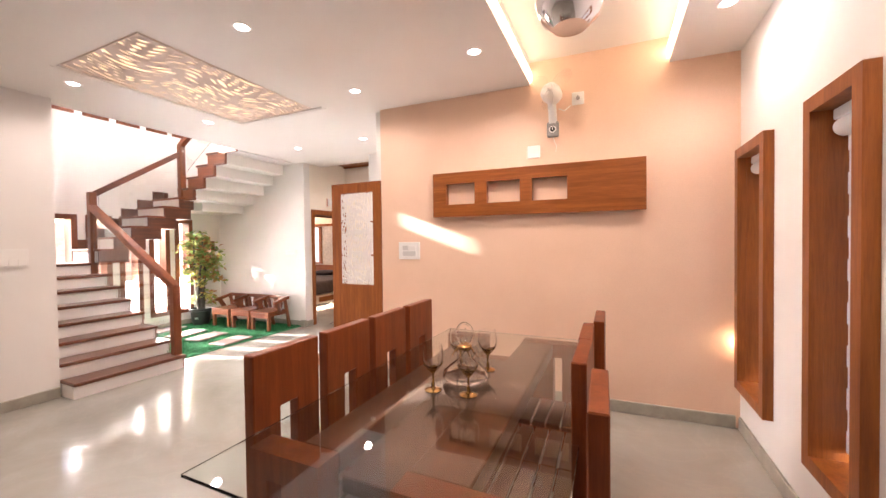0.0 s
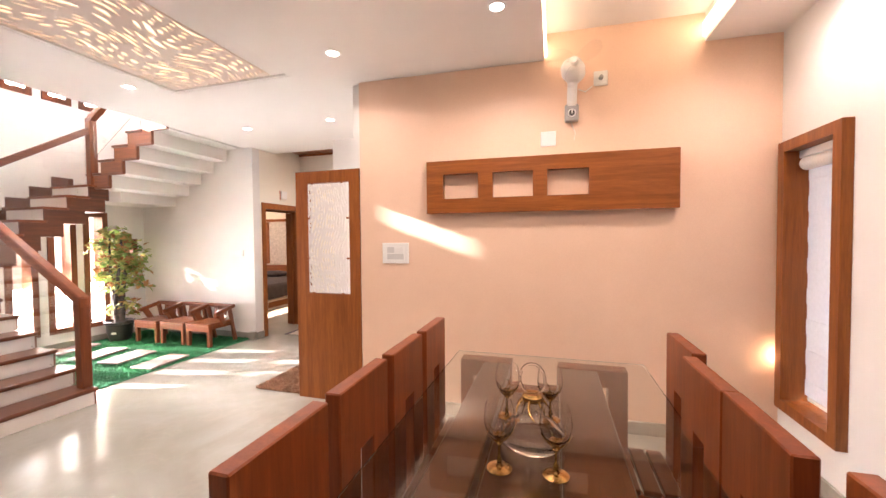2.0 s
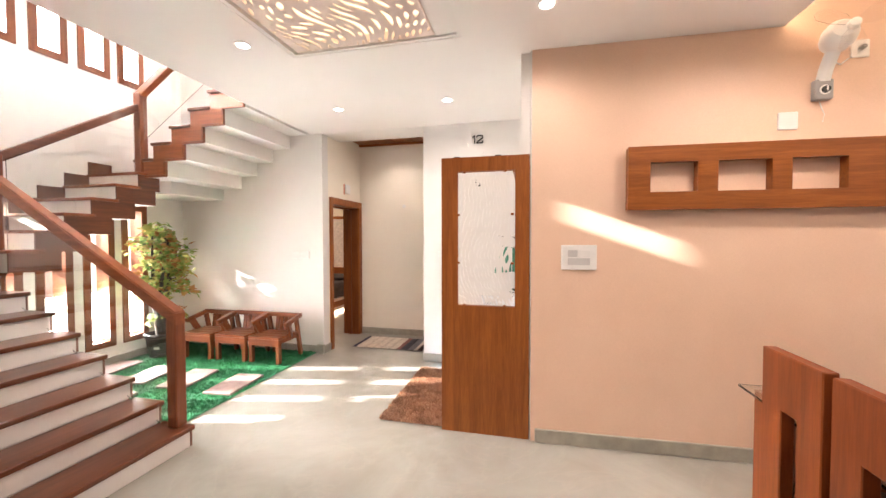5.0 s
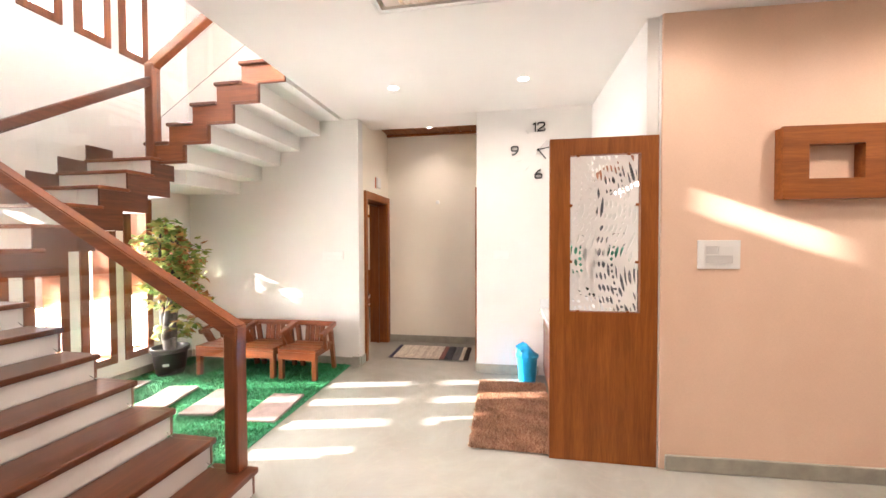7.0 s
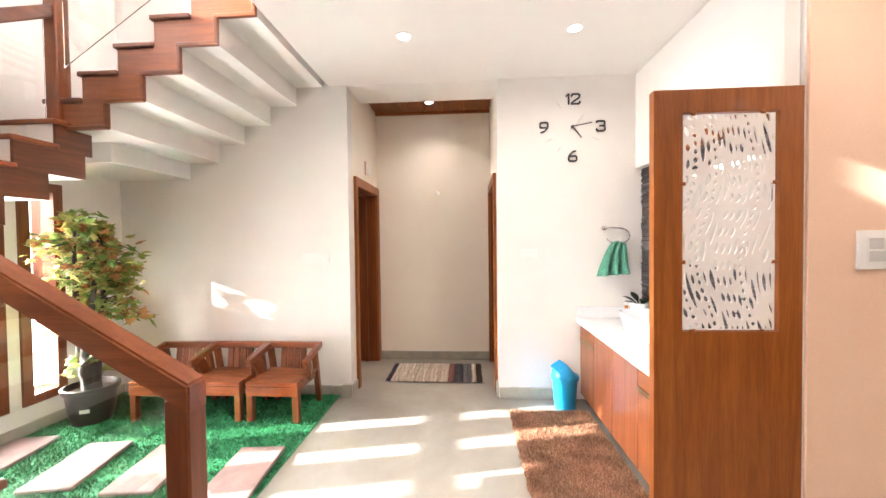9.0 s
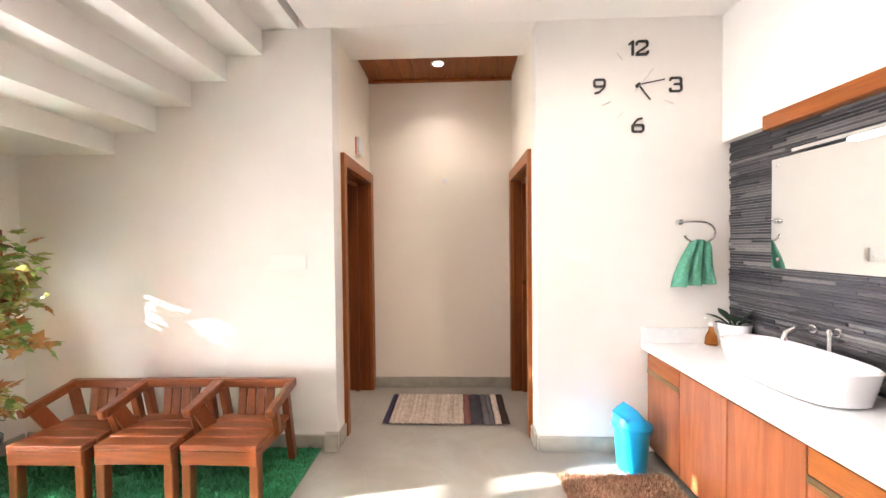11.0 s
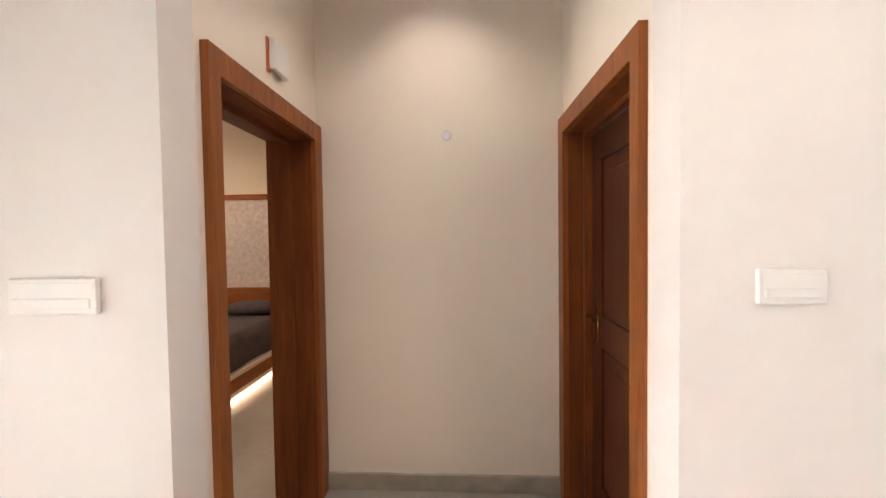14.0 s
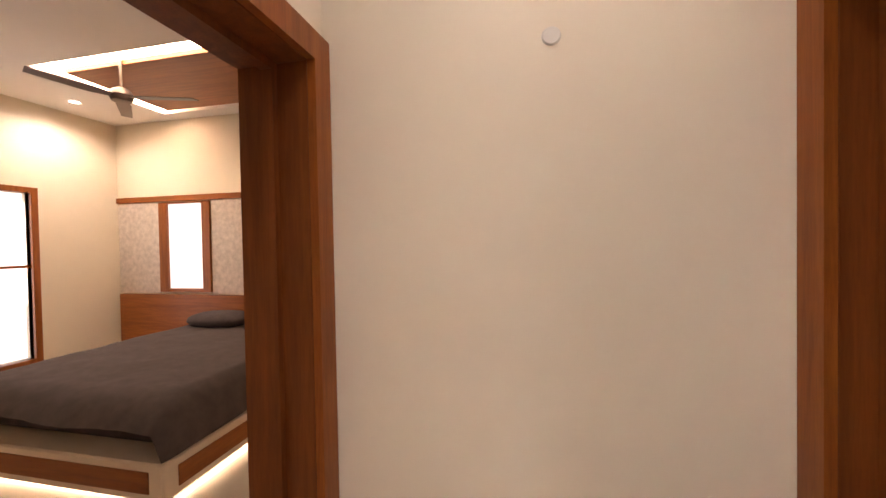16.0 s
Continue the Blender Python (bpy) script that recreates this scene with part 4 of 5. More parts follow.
def low_chair(x, y, turn=0):
    """A low armchair facing -y; x is its middle, y the front of the seat."""
    c = thing("low_chair", pose(x, y, 0.012, 0, 0, turn), "low reddish wooden armchair with slatted seat and back", "chair", "low chairs under the stairs")
    for k in range(4):
        part("seat_slat", boxed(-0.215, 0.215, 0.0 + k * 0.098, 0.092 + k * 0.098, 0.295, 0.325, r=0.005), M_chair, c)
    part("apron", boxed(-0.213, 0.213, 0.003, 0.03, 0.215, 0.294, r=0.003), M_chair, c)
    for s in (-1, 1):
        part("side_rail", boxed(s * 0.19 - 0.012, s * 0.19 + 0.012, 0.033, 0.37, 0.24, 0.294, r=0.003), M_chair, c)
        part("front_leg", boxed(s * 0.19 - 0.025, s * 0.19 + 0.025, 0.01, 0.06, 0, 0.294, r=0.004), M_stair_z, c)
        part("back_leg", bar((s * 0.195, 0.46, 0.0), (s * 0.20, 0.36, 0.50), 0.045, 0.045, r=0.004), M_stair_z, c)
        part("arm", bar((s * 0.228, 0.40, 0.52), (s * 0.237, 0.09, 0.452), 0.04, 0.052, r=0.005), M_chair, c)
        part("arm_post", bar((s * 0.205, 0.25, 0.29), (s * 0.232, 0.17, 0.452), 0.035, 0.075, r=0.004), M_stair_z, c)
    part("top_rail", boxed(-0.248, 0.248, 0.375, 0.425, 0.495, 0.548, r=0.006), M_chair, c)
    for k in range(4):
        x0 = -0.12 + k * 0.06
        part("back_slat", bar((x0 + 0.03, 0.37, 0.30), (x0 + 0.03, 0.40, 0.52), 0.053, 0.014, r=0.003), M_stair_z, c)


low_chair(-6.37, 4.55)
low_chair(-5.89, 4.57, 1)
low_chair(-5.41, 4.57, -1)


def maple(x, y):
    t = thing("potted_maple", pose(x, y, 0.012), "artificial maple tree with green and reddish leaves in a black pot", "plant")
    smooth(part("pot", lathe([(0.0, 0.0), (0.125, 0.0), (0.15, 0.10), (0.165, 0.25), (0.185, 0.26), (0.187, 0.295), (0.17, 0.30), (0.158, 0.27), (0.14, 0.24), (0.0, 0.24)], 32), M_black, t, "black plastic pot"))
    part("pot_label", moved(boxed(-0.03, 0.03, -0.002, 0.002, -0.015, 0.015), pose(0.08, -0.135, 0.13, 8, 0, 30)), M_trim_white, t)
    part("soil", lathe([(0.0, 0.255), (0.155, 0.255), (0.155, 0.24), (0, 0.24)], 24), M_soil, t)
    rg = random.Random(12)
    tips = []
    for k in range(4):
        a = k * 1.7
        pts = [Vector((0.03 * math.cos(a), 0.03 * math.sin(a), 0.24))]
        for s in range(9):
            pts.append(pts[-1] + Vector((0.016 * math.cos(a + s * 0.4) + rg.uniform(-.012, .012), 0.016 * math.sin(a + s * 0.4) + rg.uniform(-.012, .012), 0.15)))
        smooth(part("trunk", tube(pts, 0.036, 9, 0.010), M_trunk, t))
        for b in range(12):
            base = pts[2] if b == 0 else pts[4 + (b * 5) % 6]
            ang, up = rg.uniform(0, 6.28), rg.uniform(-0.3, 0.55)
            length = rg.uniform(0.14, 0.33)
            br = [base]
            for s in range(4):
                br.append(br[-1] + Vector((math.cos(ang) * length / 4, math.sin(ang) * length / 4, up * length / 3 - 0.012 * s)))
                ang += rg.uniform(-0.4, 0.4)
            part("limb", tube(br, 0.007, 5, 0.002), M_trunk, t)
            tips += br[1:]
    bole = [Vector((0.012 * math.sin(3 * k), 0.012 * math.cos(2 * k), 0.24 + 0.075 * k)) for k in range(8)]
    smooth(part("trunk", tube(bole, 0.066, 12, 0.040), M_trunk, t, "thick dark wrapped trunk"))
    for k in range(6):      # side sprays towards the wall, added to dapple the sun
        br = [Vector((0.02, 0.05, 0.95 + 0.05 * k))]
        for q in range(4):
            br.append(br[-1] + Vector((rg.uniform(-0.03, 0.03), 0.075 + rg.uniform(-0.01, 0.015), rg.uniform(0.0, 0.035))))
        part("limb", tube(br, 0.006, 5, 0.002), M_trunk, t)
        tips += br[2:]
    crowns = (bmesh.new(), bmesh.new())
    star = [(0, 0.0), (0.10, 0.13), (0.40, 0.10), (0.28, 0.30), (0.52, 0.55), (0.24, 0.50), (0.0, 1.0), (-0.24, 0.50), (-0.52, 0.55), (-0.28, 0.30), (-0.40, 0.10), (-0.10, 0.13)]
    for tip in tips:
        for q in range(rg.choice((4, 5, 6, 7))):
            bm = crowns[0] if rg.random() < 0.78 else crowns[1]
            s = rg.uniform(0.065, 0.115)
            m = pose(*(tip + Vector((rg.gauss(0, 0.035), rg.gauss(0, 0.035), rg.gauss(0, 0.03)))), rg.uniform(-70, 40), rg.uniform(-40, 40), rg.uniform(0, 360))
            mid = bm.verts.new(m @ Vector((0, 0.42 * s, 0.10 * s)))
            ring = [bm.verts.new(m @ Vector((u * s, v * s, -0.10 * s * abs(u)))) for u, v in star]
            for i in range(len(ring)):
                bm.faces.new((mid, ring[i], ring[(i + 1) % len(ring)]))
    part("crown", crowns[0], M_leaf, t, "crown of green maple leaves")
    part("crown", crowns[1], M_leaf_red, t, "reddish maple leaves")


maple(-6.93, 4.58)

# ---- wash corner ----
TX = -2.30
tile = new("wall_wash_tiles", mesh_of("backing", slab("x", -2.302, -2.291, 3.60, 5.158, 0.745, 2.058), M_grey_plastic))
tagged(tile, "dark slate strip cladding behind the wash basin", "wall", kind="structure")
rg = random.Random(8)
rows = 78
h = (2.056 - 0.747) / rows
rest = bmesh.new()
shared = {}
count = 0
for r in range(rows):
    y = 3.605 - rg.uniform(0, 0.2)
    while y < 5.155:
        L = rg.choice((0.30, 0.45, 0.60))
        a, b = max(y, 3.605), min(y + L, 5.155)
        d = rg.choice((0.003, 0.006, 0.009, 0.013))
        y += L
        if b - a < 0.03:
            continue
        z = 0.747 + r * h
        if b > 4.2 and count < 300:
            key = (round(b - a, 3), d)
            if key not in shared:
                shared[key] = mesh_of("strip", boxed(-d, 0, 0.0006, b - a - 0.0006, 0.0012, h - 0.0012), M_strip_one)
            s = new("slate_strip", shared[key])
            s.parent = tile
            s.location = (-2.3021, a, z)
            count += 1
        else:
            box(rest, -2.3021 - d, -2.3021, a + 0.0006, b - 0.0006, z + 0.0012, z + h - 0.0012)
rest_ob = part("slate_strips", rest, M_strip, tile)
tagged(rest_ob, "thin dark slate strips", kind="stuff")

cab = thing("wash_cabinet", pose(-2.85, 3.66, 0), "reddish wooden wash cabinet with drawers and doors", "cabinet")
part("body", boxed(0.02, 0.54, 0.0, 1.48, 0.06, 0.69), M_cab, cab)
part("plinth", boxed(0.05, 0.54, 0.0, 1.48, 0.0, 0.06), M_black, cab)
# grey strip that draws the shaded gap below the counter
part("painted_shadow_strip", boxed(0.008, 0.52, 0.0, 1.48, 0.677, 0.70), M_grey_plastic, cab)


def front(a, b, drawer):
    if drawer:
        drawer = part("drawer", boxed(0, 0.02, a + 0.003, b - 0.003, 0.575, 0.675, r=0.002), M_teak_y, cab)
        part("pull", joined(boxed(-0.004, 0.014, a + 0.004, b - 0.004, 0.552, 0.574), boxed(-0.006, 0.0, a + 0.004, b - 0.004, 0.545, 0.553)), plain("bronze_pull", (0.30, 0.22, 0.13), 0.4, 1.0), drawer, "recessed bronze grip rail")
        part("door", boxed(0, 0.02, a + 0.003, b - 0.003, 0.065, 0.545, r=0.002), M_cab, cab)
    else:
        part("door", boxed(0, 0.02, a + 0.003, b - 0.003, 0.065, 0.675, r=0.002), M_cab, cab)


front(1.12, 1.48, True)
front(0.745, 1.12, False)
front(0.345, 0.745, False)
front(0.0, 0.345, True)
top = thing("wash_counter", pose(-2.885, 3.60, 0.70), "white quartz counter with a low upstand", "counter")
part("worktop", boxed(0, 0.572, 0, 1.555, 0, 0.04, r=0.003), M_quartz, top)
part("upstand", boxed(0, 0.572, 1.535, 1.555, 0.041, 0.14, r=0.002), M_quartz, top)

basin = thing("wash_basin", pose(-2.54, 4.44, 0.741), "long white oval ceramic vessel basin", "basin")


def rounded(rx, ry, z, n=48, p=3.0):
    return [(rx * math.copysign(abs(math.cos(t)) ** (2 / p), math.cos(t)), ry * math.copysign(abs(math.sin(t)) ** (2 / p), math.sin(t)), z) for t in [2 * math.pi * i / n for i in range(n)]]


bm = bmesh.new()
loops = [[bm.verts.new(c) for c in rounded(*q)] for q in ((0.135, 0.28, 0.0), (0.15, 0.30, 0.01), (0.175, 0.325, 0.13), (0.178, 0.33, 0.148), (0.172, 0.324, 0.152), (0.165, 0.317, 0.145), (0.14, 0.285, 0.04), (0.09, 0.22, 0.022), (0.02, 0.03, 0.018))]
for a, b in zip(loops, loops[1:]):
    for i in range(48):
        bm.faces.new((a[i], a[(i + 1) % 48], b[(i + 1) % 48], b[i]))
bm.faces.new(loops[0][::-1])
bm.faces.new(loops[-1])
smooth(part("bowl", bm, M_ceramic, basin))
smooth(part("waste", lathe([(0, 0.02), (0.022, 0.022), (0.024, 0.019), (0, 0.019)], 20), M_chrome, basin, "chrome waste"))
tap = thing("wall_tap", pose(-2.312, 4.51, 0.95), "chrome wall-mounted mixer tap with curved spout", "tap")
smooth(part("spout", tube([(0, 0.05, 0.02), (-0.05, 0.05, 0.025), (-0.10, 0.05, 0.022), (-0.14, 0.05, 0.0), (-0.155, 0.05, -0.04)], 0.014, 12), M_chrome, tap))
part("wall_rose", moved(lathe([(0, 0), (0.024, 0), (0.022, 0.012), (0, 0.014)], 20), pose(0, 0.05, 0.02, 0, -90, 0)), M_chrome, tap)
part("wall_rose", moved(lathe([(0, 0), (0.022, 0), (0.020, 0.012), (0, 0.014)], 20), pose(0, -0.075, 0.03, 0, -90, 0)), M_chrome, tap)
lever = part("lever", boxed(-0.055, -0.035, -0.085, -0.065, -0.10, 0.045, r=0.005), M_chrome, tap)
part("lever_stem", moved(lathe([(0, 0), (0.015, 0), (0.015, 0.04), (0, 0.04)], 16), pose(-0.01, -0.075, 0.03, 0, -90, 0)), M_chrome, lever)
mir = thing("wash_mirror", pose(-2.316, 3.72, 1.26), "large frameless wall mirror", "mirror")
part("mirror_glass", boxed(-0.008, -0.002, 0, 1.09, 0, 0.61, r=0.001), M_mirror, mir)
part("backing", boxed(-0.002, 0.0005, 0.005, 1.085, 0.005, 0.605), M_grey_plastic, mir)
for yy, zz in ((0.04, 0.05), (0.04, 0.57), (1.05, 0.05), (1.05, 0.57)):
    part("screw_cap", moved(lathe([(0, 0), (0.010, 0), (0.008, 0.006), (0, 0.007)], 14), pose(-0.008, yy, zz, 0, -90, 0)), M_chrome, mir)
ml = thing("mirror_light", pose(-2.318, 3.80, 1.86), "slim white tube lamp above the mirror, switched on", "lamp")
part("rail", boxed(-0.03, 0.0, 0, 0.86, 0.02, 0.04, r=0.002), M_chrome, ml)
part("tube", moved(lathe([(0, 0), (0.009, 0), (0.009, 0.56), (0, 0.56)], 16), pose(-0.02, 0.58, 0.010, 90, 0, 0)), M_led_white, ml, "glowing tube")
solo("wood_pelmet", boxed(-2.42, -2.361, 3.60, 4.76, 2.02, 2.10, r=0.004), M_teak_y, "wooden pelmet board above the tiled wall", "shelf")

pot = thing("small_pot_plant", pose(-2.397, 4.985, 0.741), "small dark-leaved plant in a white oval pot", "plant")
smooth(part("pot", lathe([(0.0, 0.0), (0.058, 0.0), (0.066, 0.008), (0.078, 0.08), (0.088, 0.155), (0.09, 0.165), (0.082, 0.165), (0.074, 0.135), (0.0, 0.135)], 28), M_ceramic, pot, "white glazed pot"))
part("soil", lathe([(0, 0.142), (0.075, 0.142), (0.075, 0.136), (0, 0.136)], 20), M_soil, pot)
rg = random.Random(3)
lv = bmesh.new()
for k in range(7):
    a = k * 2.4
    m = pose(0.02 * math.cos(a), 0.02 * math.sin(a), 0.143, 0, 0, math.degrees(a)) @ pose(0, 0, 0, 0, -rg.uniform(35, 82), 0)
    L = rg.uniform(0.09, 0.15)
    pts = [(0.0, 0.006), (0.25, 0.008), (0.5, 0.03), (0.75, 0.034), (0.92, 0.018), (1.0, 0.0)]
    lo = [lv.verts.new(m @ Vector((u * L, -w, -0.06 * (u ** 2)))) for u, w in pts]
    ce = [lv.verts.new(m @ Vector((u * L, 0, -0.06 * (u ** 2) - 0.006))) for u, w in pts]
    hi = [lv.verts.new(m @ Vector((u * L, w, -0.06 * (u ** 2)))) for u, w in pts]
    for r0, r1 in ((lo, ce), (ce, hi)):
        for i in range(5):
            lv.faces.new((r0[i], r0[i + 1], r1[i + 1], r1[i]))
smooth(part("leaves", lv, M_leaf_dark, pot, "glossy dark green leaves"), 80)
soap = thing("soap_dispenser", pose(-2.465, 5.095, 0.741) @ Matrix.Scale(1.22, 4), "clear pump bottle of orange hand soap", "bottle")
smooth(part("bottle", lathe([(0, 0), (0.029, 0), (0.031, 0.008), (0.025, 0.05), (0.013, 0.072), (0.011, 0.10), (0, 0.10)], 24), clear("orange_soap", (0.9, 0.36, 0.10), 0.05, 1.33), soap, "orange soap bottle"))
smooth(part("pump", joined(lathe([(0, 0.10), (0.013, 0.10), (0.013, 0.115), (0.005, 0.118), (0.005, 0.14), (0, 0.14)], 16), boxed(-0.035, 0.012, -0.008, 0.008, 0.138, 0.148, r=0.002)), M_trim_white, soap, "white pump head"))

ring = thing("towel_ring", pose(-2.53, WB, 1.465), "curled chrome towel ring on the wall", "towel ring")
pts = [(-0.12, -0.03, 0.075), (-0.05, -0.04, 0.078)] + [(0.0 + 0.10 * math.cos(a), -0.045, 0.005 + 0.07 * math.sin(a)) for a in [radians(90 - 15 * k) for k in range(18)]]
smooth(part("ring", tube(pts, 0.007, 10), M_chrome, ring))
part("mount", moved(lathe([(0, 0), (0.02, 0), (0.018, 0.03), (0, 0.035)], 18), pose(-0.11, 0, 0.075, 90, 0, 0)), M_chrome, ring)
tw = bmesh.new()
nu, nv = 40, 18
grid = []
for j in range(nv + 1):
    v = j / nv
    z = 1.405 - 0.28 * v
    half = 0.055 + 0.085 * v ** 0.7
    row = []
    for i in range(nu + 1):
        u = i / nu
        x = -2.53 - 0.04 * v + (u - 0.5) * 2 * half
        fold = (0.028 * math.sin(u * 19 + 1.2 * math.sin(3 * v)) + 0.010 * math.sin(u * 37 + 2 * v)) * (0.6 + 0.4 * v)
        row.append(tw.verts.new((x, WB - 0.05 + fold, z + 0.025 * v * (u - 0.5) + (0.02 * math.sin(u * math.pi) * (1 - v)))))
    grid.append(row)
for j in range(nv):
    for i in range(nu):
        tw.faces.new((grid[j][i], grid[j][i + 1], grid[j + 1][i + 1], grid[j + 1][i]))
towel = smooth(solo("hand_towel", tw, M_towel, "green cotton hand towel gathered through the ring", "towel"), 80)
mod = towel.modifiers.new("thick", "SOLIDIFY")
mod.thickness = 0.006

bin_ = thing("waste_bin", pose(-3.03, 4.97, 0), "bright blue plastic swing-lid waste bin", "bin")
smooth(part("body", lathe([(0, 0), (0.082, 0), (0.086, 0.01), (0.105, 0.265), (0.0, 0.265)], 36), M_blue, bin_))
smooth(part("rim", lathe([(0.105, 0.255), (0.116, 0.258), (0.117, 0.285), (0.108, 0.29), (0.0, 0.29)], 36), M_blue, bin_))
lid = lathe([(0.112, 0.285), (0.108, 0.325), (0.09, 0.365), (0.05, 0.386), (0.0, 0.39)], 36)
for v in lid.verts:
    if v.co.z > 0.29:
        v.co.z -= max(0.0, v.co.x + v.co.y * 0.2) * 0.9 * (v.co.z - 0.285) / 0.09
cap = smooth(part("lid", lid, M_blue, bin_))
part("flap", moved(boxed(-0.052, 0.052, -0.055, 0.055, 0, 0.006, r=0.006), pose(-0.055, -0.035, 0.368, 18, -26, 20)), M_blue, cap)

shag = solo("shag_rug", boxed(-3.50, -2.88, 3.62, 4.86, 0.0, 0.012, r=0.005), M_rug, "brown shaggy bath rug in front of the cabinet", "rug")
fur = new("shag_pile", blades(-3.515, -2.865, 3.605, 4.875, 0.008, 26000, 0.026, 0.009, 0.012, 9))
fur.data.materials.append(M_rug)
fur.parent = shag
tagged(fur, "long brown shag pile", kind="stuff")


# ---- wall clock ----
clock = thing("wall_clock", pose(-2.905, WB, 2.445), "frameless wall clock with stuck-on black numerals", "clock")
STROKES = {
    "1": [[(0.012, 0.082), (0.034, 0.100), (0.034, 0.0)]],
    "2": [[(0.004, 0.078), (0.004, 0.090), (0.014, 0.100), (0.066, 0.100), (0.076, 0.090), (0.076, 0.068), (0.066, 0.056), (0.016, 0.022), (0.004, 0.010), (0.004, 0.0), (0.070, 0.0), (0.078, 0.010), (0.078, 0.022)]],
    "3": [[(0.004, 0.086), (0.006, 0.100), (0.066, 0.100), (0.076, 0.090), (0.076, 0.060), (0.068, 0.053), (0.034, 0.053)], [(0.068, 0.053), (0.078, 0.044), (0.078, 0.010), (0.068, 0.0), (0.010, 0.0), (0.002, 0.010), (0.002, 0.020)]],
    "6": [[(0.064, 0.100), (0.040, 0.094), (0.016, 0.066), (0.004, 0.046), (0.004, 0.010), (0.014, 0.0), (0.066, 0.0), (0.076, 0.010), (0.076, 0.042), (0.066, 0.050), (0.008, 0.050)]],
    "9": [[(0.014, 0.0), (0.038, 0.004), (0.064, 0.032), (0.076, 0.054), (0.076, 0.090), (0.066, 0.100), (0.014, 0.100), (0.004, 0.090), (0.004, 0.058), (0.014, 0.048), (0.072, 0.048)]],
}


def numeral(text, cx, cz, wide):
    """Square-shouldered raised figures drawn with a stroke of even width."""
    out, x0 = [], cx - wide / 2
    for ch in text:
        for n, line in enumerate(STROKES[ch]):
            pts = [(x0 + u * 0.95, cz - 0.043 + v * 0.86) for u, v in line]
            for k, ((ax, az), (bx, bz)) in enumerate(zip(pts, pts[1:])):
                out.append(bar((ax, -0.006 - 0.0002 * k - 0.0001 * n, az), (bx, -0.006 - 0.0002 * k - 0.0001 * n, bz), 0.010, 0.0140))
            for k, (ax, az) in enumerate(pts):
                out.append(moved(lathe([(0, 0), (0.0069, 0), (0.0069, 0.011), (0, 0.011)], 10), pose(ax, -0.0003, az, 90, 0, 0)))
        x0 += 0.055 if ch == "1" else 0.08
    part("numeral", joined(*out), M_black, clock)


for txt, cx, cz, wide in (("12", 0, 0.245, 0.130), ("3", 0.245, 0, 0.076), ("6", 0, -0.26, 0.076), ("9", -0.25, 0, 0.076)):
    numeral(txt, cx, cz, wide)
part("hour_hand", moved(bar((0, -0.018, 0), (0.075, -0.018, -0.10), 0.004, 0.010), Matrix()), M_black, clock)
part("minute_hand", bar((-0.02, -0.022, -0.004), (0.165, -0.022, 0.03), 0.004, 0.008), M_black, clock)
part("second_hand", bar((-0.03, -0.026, -0.05), (0.09, -0.026, 0.10), 0.002, 0.003), M_chrome, clock)
part("boss", moved(lathe([(0, 0), (0.014, 0), (0.012, 0.026), (0, 0.028)], 18), pose(0, 0, 0, 90, 0, 0)), M_black, clock)
for k in (4, 7, 8, 11):
    a = radians(90 - 30 * k)
    part("hour_mark", bar((0.20 * math.cos(a), -0.004, 0.20 * math.sin(a)), (0.27 * math.cos(a), -0.004, 0.25 * math.sin(a)), 0.002, 0.003), M_chrome, clock)


def wall_switch(m, w, hgt, label):
    s = thing("switch_plate", m, label, "switch")
    part("plate", boxed(0, w, -0.015, 0, 0, hgt, r=0.003, seg=2), M_trim_white, s)
    part("recess", boxed(0.008, w - 0.008, -0.016, -0.014, 0.012, hgt - 0.012, r=0.0008), M_trim_white, s)
    n = 1 if hgt < 0.12 else 3
    for i in range(n):
        part("rocker", boxed(0.012 + i * (w - 0.024) / n, 0.008 + (i + 1) * (w - 0.024) / n, -0.020, -0.0135, 0.016, hgt * 0.45, r=0.002), M_trim_white, s)


wall_switch(pose(-3.385, WB, 1.27), 0.165, 0.09, "white two-gang switch plate beside the corridor")
wall_switch(pose(-5.40, WB, 1.25), 0.26, 0.10, "wide white switch plate beside the corridor")
wall_switch(pose(-4.93, 1.52, 1.28, 0, 0, 90), 0.20, 0.17, "large white switch plate beside the stairs")

# ---- corridor ----
def door_frame(name, x0, x1, face, label):
    """A teak lining round a doorway in a corridor wall between x0 and x1; face is the proud corridor side."""
    d = thing(name, pose(0, 5.325, 0), label, "door", kind="structure")
    part("architrave", slab("x", min(face, face + (0.028 if face < -4.5 else -0.028)), max(face, face + (0.028 if face < -4.5 else -0.028)), 0, 0.945, 0, 2.085, [(0.06, 0.855, -0.01, 1.995)]), M_teak, d)
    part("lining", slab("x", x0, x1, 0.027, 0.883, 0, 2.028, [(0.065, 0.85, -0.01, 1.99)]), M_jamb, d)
    mid_x = (x0 + x1) / 2
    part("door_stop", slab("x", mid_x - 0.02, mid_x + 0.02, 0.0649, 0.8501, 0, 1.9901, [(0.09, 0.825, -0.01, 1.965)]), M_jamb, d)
    return d


